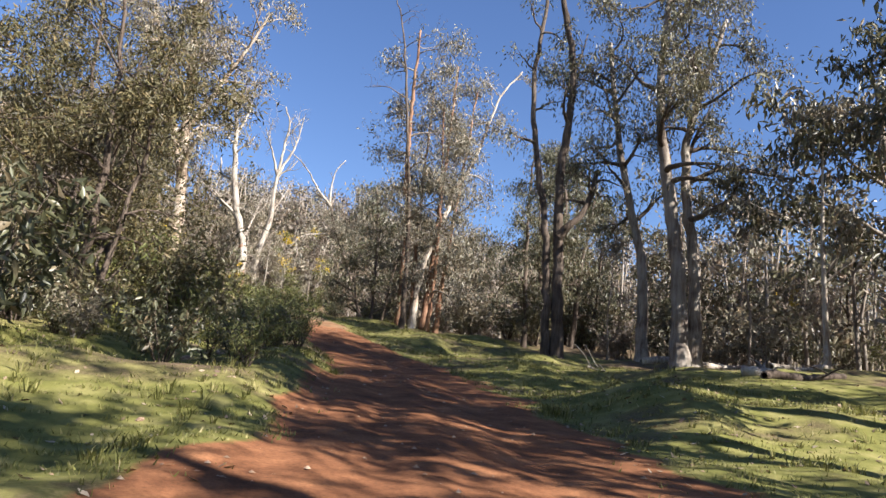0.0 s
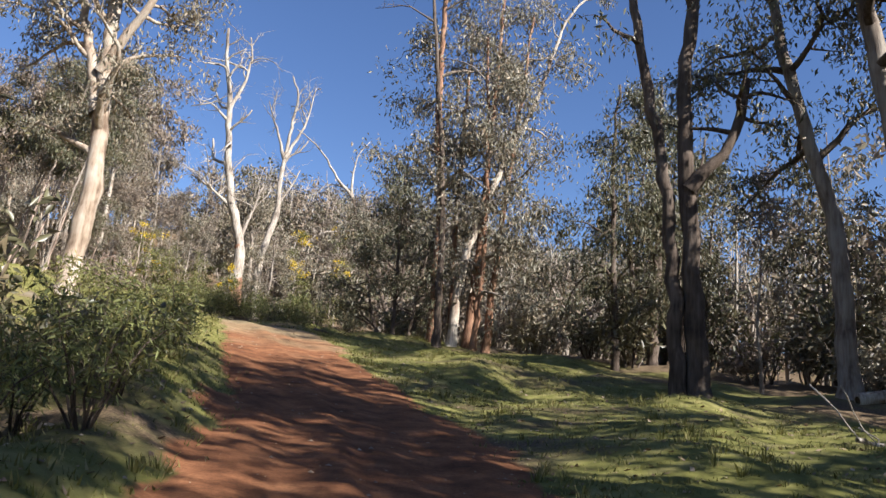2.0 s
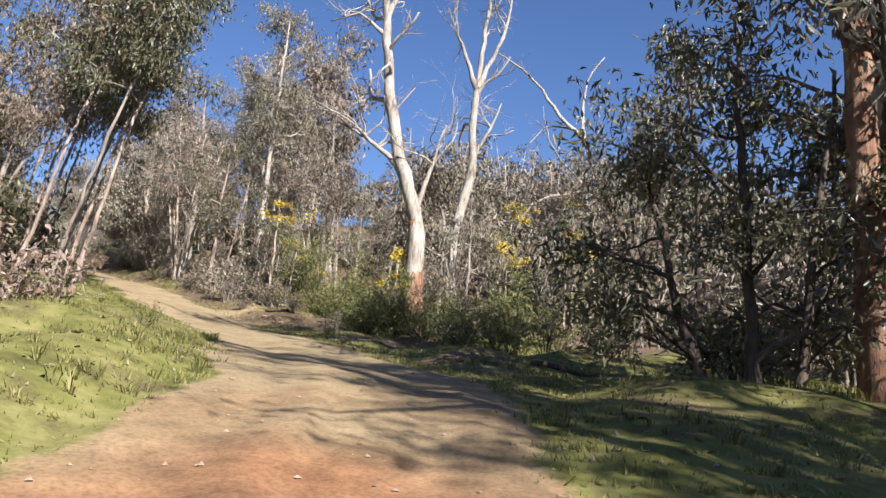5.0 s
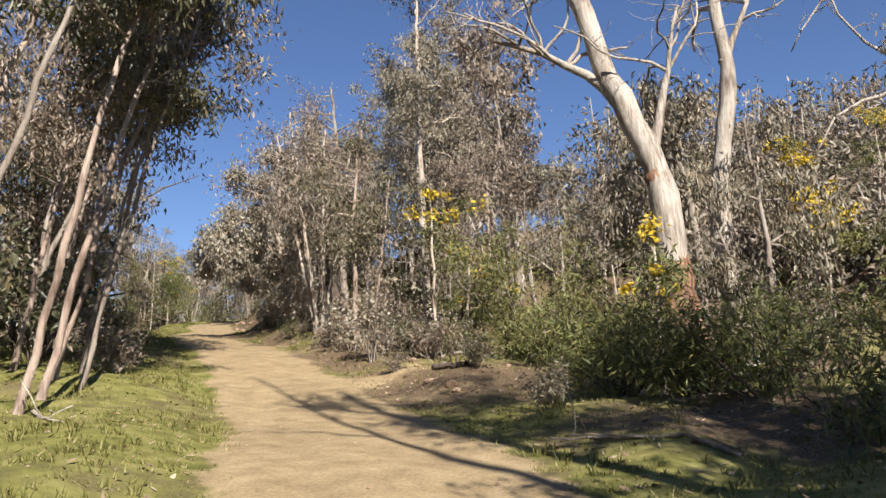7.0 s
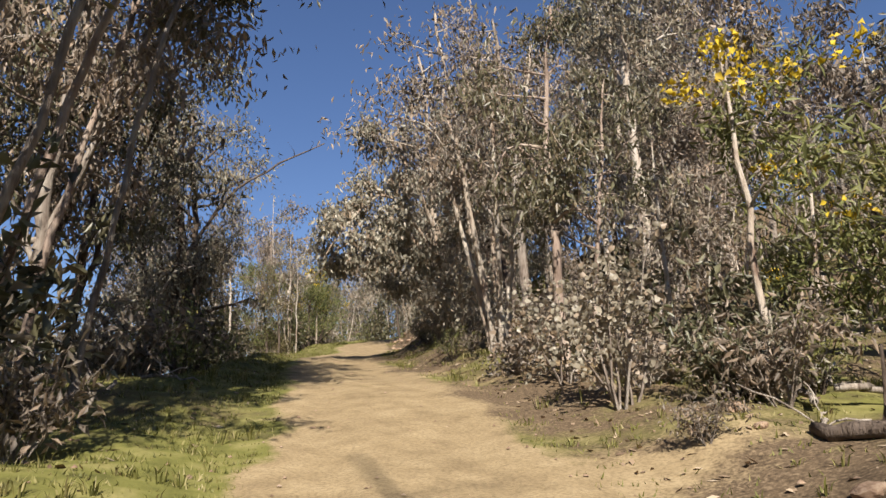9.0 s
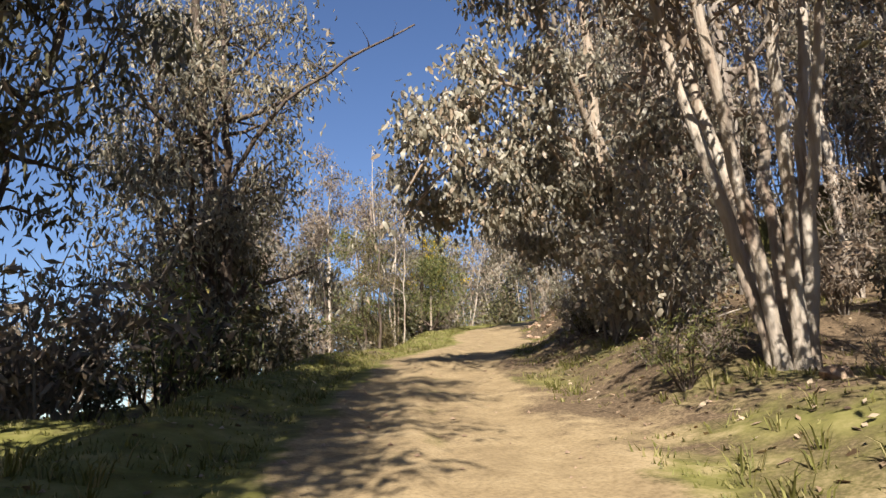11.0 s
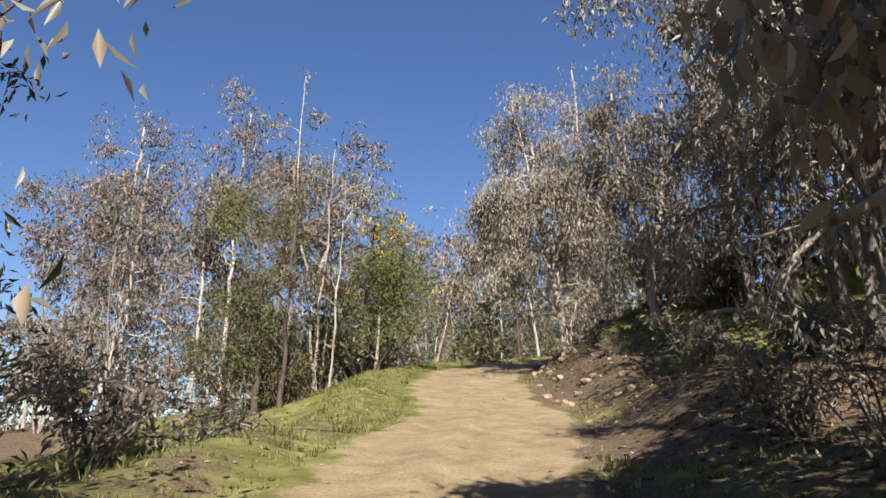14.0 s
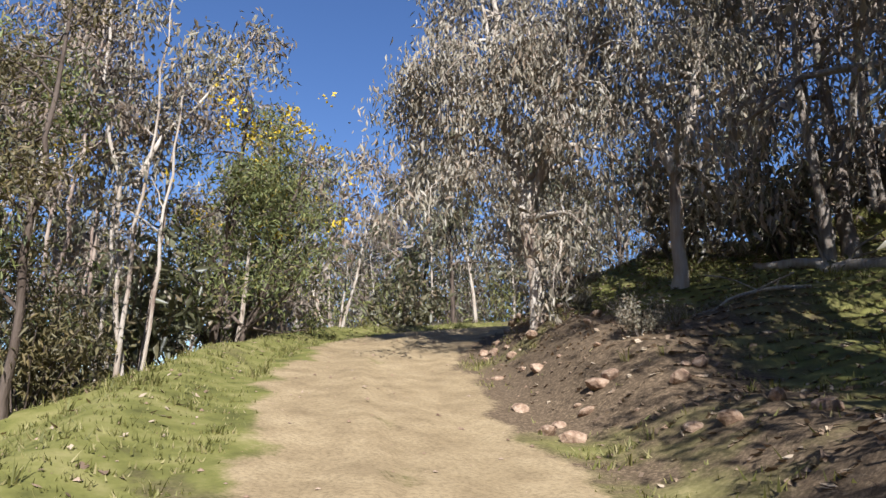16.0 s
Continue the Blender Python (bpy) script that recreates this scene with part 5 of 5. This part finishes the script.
# ---------------------------------------------------------------- logs, fallen branches, rocks
def log(name, label, start, end, r0, r1, mat, seed, lift=0.6):
    """A fallen trunk lying on the ground from start to end, with broken ends and a few stubs."""
    rng = np.random.RandomState(seed)
    root = thing(name, label, "log")
    u = np.linspace(0, 1, 9)
    x, y = start[0] + (end[0] - start[0]) * u, start[1] + (end[1] - start[1]) * u
    x, y = x + rng.normal(0, 0.06, 9), y + rng.normal(0, 0.06, 9)
    rad = (r0 + (r1 - r0) * u) * (1 + rng.normal(0, 0.06, 9))
    pts = np.stack([x, y, ground_height(x, y) + rad * lift], 1)
    o = pts[0].copy()
    root.matrix_basis = Matrix.Translation(o)
    w = Wood()
    w.add(np.vstack([pts[0] - (pts[1] - pts[0]) * 0.02, pts]) - o, np.r_[rad[0] * 0.6, rad], 9)
    part("stem", w.mesh("stem", mat), root)
    for k in range(3):
        i = rng.randint(2, 8)
        s = Wood()
        p, r = limb(pts[i] - o, (rng.normal(), rng.normal(), rng.uniform(0.4, 1.2)), rng.uniform(0.25, 0.9) * (1 + 3 * r0), rad[i] * 0.35, 0.012, rng, 0.4, 0.05, 4)
        s.add(p, r, 5)
        part("stub", s.mesh("stub", mat), root)
    return root


log("log", "long grey fallen log on the grass below gum trunks", (9.36, 30.49), (15.8, 31.97), 0.17, 0.11, DEAD_WOOD, 501)
log("log", "short weathered log on the grass clearing", (9.11, 19.28), (11.74, 20.43), 0.13, 0.09, BARK_DARK, 502)
log("log", "pale broken log end on the grass clearing", (8.93, 20.14), (9.82, 19.94), 0.15, 0.13, DEAD_WOOD, 503)
log("log", "pale log lying beyond the clearing", (10.54, 21.85), (12.75, 22.74), 0.1, 0.07, DEAD_WOOD, 504)
log("fallen_branch", "forked white branch on the grass", (5.39, 22.86), (5.99, 23.49), 0.035, 0.02, DEAD_WOOD, 505, 3.5)
log("fallen_branch", "bare crooked branch fallen on the bank", (-18.91, 57.93), (-20.95, 59.22), 0.045, 0.02, DEAD_WOOD, 506, 3.0)
log("fallen_branch", "bare branch leaning on the bank", (-18.82, 58.04), (-17.94, 59.14), 0.04, 0.02, DEAD_WOOD, 507, 6.0)
log("log", "pale log among litter on the bank", (-21.51, 61.05), (-20.15, 61.71), 0.09, 0.07, DEAD_WOOD, 508)
log("log", "dark log on the bank edge", (-17.28, 56.23), (-18.62, 56.85), 0.08, 0.06, BARK_DARK, 509)
log("fallen_branch", "long dark leaning dead branch by the lower verge", (-45.2, 67.5), (-50.09, 68.53), 0.07, 0.03, BARK_DARK, 510, 7.0)
log("fallen_branch", "grey branch on the shaded bank", (-41.21, 77.35), (-39.4, 78.33), 0.05, 0.03, DEAD_WOOD, 511)
log("log", "grey log on the upper slope", (-43.61, 80.35), (-46.07, 81.19), 0.1, 0.07, DEAD_WOOD, 512)
log("log", "white log at the edge of the slope", (-54.75, 74.22), (-56.36, 74.64), 0.1, 0.08, DEAD_WOOD, 513)
log("log", "dark fallen branch on the grass verge", (-6.08, 46.45), (-3.72, 47.35), 0.07, 0.04, BARK_DARK, 514)
log("leaning_spar", "pale dead spar leaning among wattles", (-10.7, 69.98), (-9.72, 70.41), 0.08, 0.06, DEAD_WOOD, 515, 20.0)
rng_s = np.random.RandomState(66)
for k in range(26):
    s0, d0 = rng_s.uniform(50, 100), rng_s.choice([-1, 1], p=[0.3, 0.7]) * rng_s.uniform(3.2, 8)
    x0, y0 = spot(s0, d0)
    a0, l0 = rng_s.uniform(0, 6.28), rng_s.uniform(0.8, 2.4)
    log("fallen_branch", "thin grey branch fallen on leaf litter", (x0, y0), (x0 + l0 * math.cos(a0), y0 + l0 * math.sin(a0)), 0.03, 0.012, DEAD_WOOD if k % 2 else BARK_GREY, 520 + k, 1.2)


def rock_mesh(seed, mat):
    rng = np.random.RandomState(seed)
    bm = bmesh.new()
    bmesh.ops.create_icosphere(bm, subdivisions=2, radius=0.5)
    k = rng.normal(0, 1, (4, 3))
    for v in bm.verts:
        n = v.co.normalized()
        f = 1.0
        for q in k:
            f = min(f, 0.55 + 0.5 * max(0.0, 1.0 - max(0.0, n.dot(Vector(q).normalized()))))
        v.co = Vector((v.co.x * 1.25, v.co.y, v.co.z * 0.7)) * (f + rng.uniform(-0.05, 0.05))
    me = bpy.data.meshes.new("rock")
    bm.to_mesh(me)
    bm.free()
    me.materials.append(mat)
    return me


def rock_material():
    m, n, l, b = material("bank_rock", 0.9, 0.2)
    c = ramp_node(n, l, noise_tex(n, l, 4.0, 5), [(0.3, (0.13, 0.075, 0.05)), (0.5, (0.30, 0.20, 0.13)), (0.72, (0.46, 0.35, 0.25))])
    l.new(c, b.inputs["Base Color"])
    bump(n, l, b, noise_tex(n, l, 22, 4), 0.6, 0.03)
    return m


ROCK = rock_material()
ROCKS = [rock_mesh(600 + k, ROCK) for k in range(5)]
rng_r = np.random.RandomState(67)
for k in range(104):
    zone = [((90, 104), (1.5, 3.3)), ((56, 68), (2.6, 5.0)), ((70, 88), (2.4, 5.0)), ((0, 30), (-5, -2.6))][0 if k < 62 else 1 if k < 80 else 2 if k < 95 else 3]
    x0, y0 = spot(rng_r.uniform(*zone[0]), rng_r.uniform(*zone[1]))
    size = 0.75 * rng_r.uniform(0.12, 0.5) ** 1.2
    ob = tagged(new("rock", ROCKS[k % 5]), "rough reddish-brown rock in the earth bank", "rock", "bank rocks")
    ob.matrix_basis = Matrix.Translation((x0, y0, float(ground_height(x0, y0)[0]) + size * 0.05)) @ Euler((rng_r.uniform(-0.4, 0.4), rng_r.uniform(-0.4, 0.4), rng_r.uniform(0, 6))).to_matrix().to_4x4() @ Matrix.Diagonal((size, size, size, 1))


# ---------------------------------------------------------------- grass, fallen leaves, pebbles
def grass_material():
    m, n, l, b = material("grass_blade", 0.6, 0.3)
    geo = n.new("ShaderNodeNewGeometry")
    c = ramp_node(n, l, geo.outputs["Random Per Island"], [(0.0, (0.09, 0.09, 0.022)), (0.55, (0.19, 0.185, 0.05)), (0.8, (0.28, 0.25, 0.09)), (1.0, (0.36, 0.3, 0.15))])
    l.new(c, b.inputs["Base Color"])
    tr = n.new("ShaderNodeBsdfTranslucent")
    l.new(c, tr.inputs["Color"])
    mx = n.new("ShaderNodeMixShader")
    mx.inputs[0].default_value = 0.35
    l.new(b.outputs[0], mx.inputs[1])
    l.new(tr.outputs[0], mx.inputs[2])
    l.new(mx.outputs[0], n["Material Output"].inputs["Surface"])
    return m


def along(rng, n, s_range, d_near, d_far, power=1.0, side=0):
    """Random places beside the track."""
    s = rng.uniform(*s_range, n)
    d = (d_near + (d_far - d_near) * rng.uniform(0, 1, n) ** power) * (rng.choice([-1, 1], n) if side == 0 else side)
    i = np.searchsorted(STATION, s).clip(0, len(TRACK) - 1)
    return TRACK[i, 0] + SIDE[i, 0] * d, TRACK[i, 1] + SIDE[i, 1] * d, s, d


def grass():
    rng = np.random.RandomState(71)
    x, y, s, d = along(rng, 110000, (1, 112), 1.4, 9, 1.4)
    c = cover(x, y, s, d)
    clump = 0.5 + 0.5 * waves(x, y, 1.3, 31)
    keep = rng.uniform(0, 1, len(x)) < np.clip(c["grass"] * (1.15 - 1.2 * c["dirt"]) * (0.35 + 0.9 * clump), 0.02, 1)
    x, y, clump = x[keep], y[keep], clump[keep]
    z = ground_height(x, y)
    root = np.repeat(np.stack([x, y, z - 0.01], 1), 3, 0)
    n = len(root)
    root[:, :2] += rng.normal(0, 0.05, (n, 2))
    h = np.repeat(0.02 + 0.05 * clump, 3) * rng.uniform(0.5, 1.5, n)
    a = rng.uniform(0, 6.283, n)
    w = rng.uniform(0.006, 0.014, n)
    side = np.stack([np.cos(a), np.sin(a), np.zeros(n)], 1) * w[:, None]
    top = root + np.stack([rng.normal(0, 0.45, n) * h, rng.normal(0, 0.45, n) * h, h], 1)
    v = np.stack([root - side, root + side, top], 1).reshape(-1, 3)
    mat = grass_material()
    me = mesh_from("grass", v, np.arange(n * 3).reshape(n, 3), mat)
    tagged(new("grass", me), "short olive-green grass tufts along the track", "grass", kind="stuff")
    # taller, uneven tussocks on the verges
    x, y, s, d = along(rng, 15000, (3, 110), 1.5, 8, 1.3)
    c = cover(x, y, s, d)
    rough = waves(x, y, 2.1, 33) + 0.6 * waves(x, y, 0.8, 34)
    keep = (rng.uniform(0, 1, len(x)) < c["grass"] * 1.3) & (rough > 0.2) & (c["dirt"] < 0.45)
    x, y, rough = x[keep], y[keep], rough[keep]
    blades = 11
    root = np.repeat(np.stack([x, y, ground_height(x, y) - 0.015], 1), blades, 0)
    n = len(root)
    a = rng.uniform(0, 6.283, n)
    out = np.stack([np.cos(a), np.sin(a), np.zeros(n)], 1)
    h = np.repeat(0.05 + 0.1 * rough.clip(0, 1.2), blades) * rng.uniform(0.5, 1.5, n)
    root += out * rng.uniform(0, 0.07, (n, 1))
    side = np.stack([-np.sin(a), np.cos(a), np.zeros(n)], 1) * rng.uniform(0.004, 0.009, (n, 1))
    mid = root + out * (h * 0.25)[:, None] + np.array([0, 0, 1.0]) * (h * 0.65)[:, None]
    top = root + out * (h * rng.uniform(0.4, 0.9, n))[:, None] + np.array([0, 0, 1.0]) * (h * rng.uniform(0.75, 1.0, n))[:, None]
    v = np.stack([root - side, root + side, mid + side * 0.8, mid - side * 0.8, top], 1).reshape(-1, 3)
    i = np.arange(n * 5).reshape(n, 5)
    me = mesh_from("tussock", v, np.vstack([i[:, [0, 1, 2]], i[:, [0, 2, 3]], i[:, [3, 2, 4]]]), mat)
    tagged(new("tussock", me), "uneven taller grass tussocks on the verges", "grass", kind="stuff")


def fallen_leaves():
    rng = np.random.RandomState(72)
    x, y, s, d = along(rng, 26000, (2, 112), 1.8, 11, 1.2)
    x2, y2, s2, d2 = along(rng, 12000, (78, 104), 2.3, 9, 1.0, 1)
    x, y, s, d = np.r_[x, x2], np.r_[y, y2], np.r_[s, s2], np.r_[d, d2]
    keep = ((d > 0) & ((s > 44) | (rng.uniform(0, 1, len(x)) < 0.4))) | (rng.uniform(0, 1, len(x)) < 0.35)
    x, y = x[keep], y[keep]
    c = np.stack([x, y, ground_height(x, y) + 0.012], 1)
    n = len(c)
    a = rng.uniform(0, 6.283, n)
    ln, w = rng.uniform(0.05, 0.14, n), rng.uniform(0.012, 0.03, n)
    way = np.stack([np.cos(a), np.sin(a), rng.normal(0, 0.35, n)], 1) * ln[:, None]
    side = np.stack([-np.sin(a), np.cos(a), rng.normal(0, 0.4, n)], 1) * w[:, None]
    v = np.stack([c - way * 0.5, c + side, c + way * 0.5, c - side], 1).reshape(-1, 3)
    me = mesh_from("fallen_leaf", v, np.arange(n * 4).reshape(n, 4), leaf_material("litter_leaf", (0.10, 0.06, 0.035), (0.30, 0.21, 0.13), (0.40, 0.31, 0.21), 0.25, 0.7, 0.1))
    tagged(new("fallen_leaf", me), "dry brown leaves strewn on the ground", "leaf litter", kind="stuff")


def pebbles():
    rng = np.random.RandomState(73)
    x, y, s, d = along(rng, 5000, (2, 110), 0.0, 3.2, 1.0)
    r = 0.006 + 0.03 * rng.uniform(0, 1, len(x)) ** 4
    c = np.stack([x, y, ground_height(x, y) + r * 0.15], 1)
    n = len(c)
    off = np.array([(1, 0, 0), (0, 1, 0), (-1, 0, 0), (0, -1, 0), (0, 0, 0.7)])
    v = (c[:, None] + off[None] * r[:, None, None] * rng.uniform(0.6, 1.4, (n, 5, 1))).reshape(-1, 3)
    i = np.arange(n)[:, None] * 5
    f = np.vstack([i + np.array([[0, 1, 4]]), i + np.array([[1, 2, 4]]), i + np.array([[2, 3, 4]]), i + np.array([[3, 0, 4]])])
    me = mesh_from("pebble", v, f, ROCK)
    tagged(new("pebble", me), "small loose stones on the dirt track", "pebbles", kind="stuff")


grass()
fallen_leaves()
pebbles()
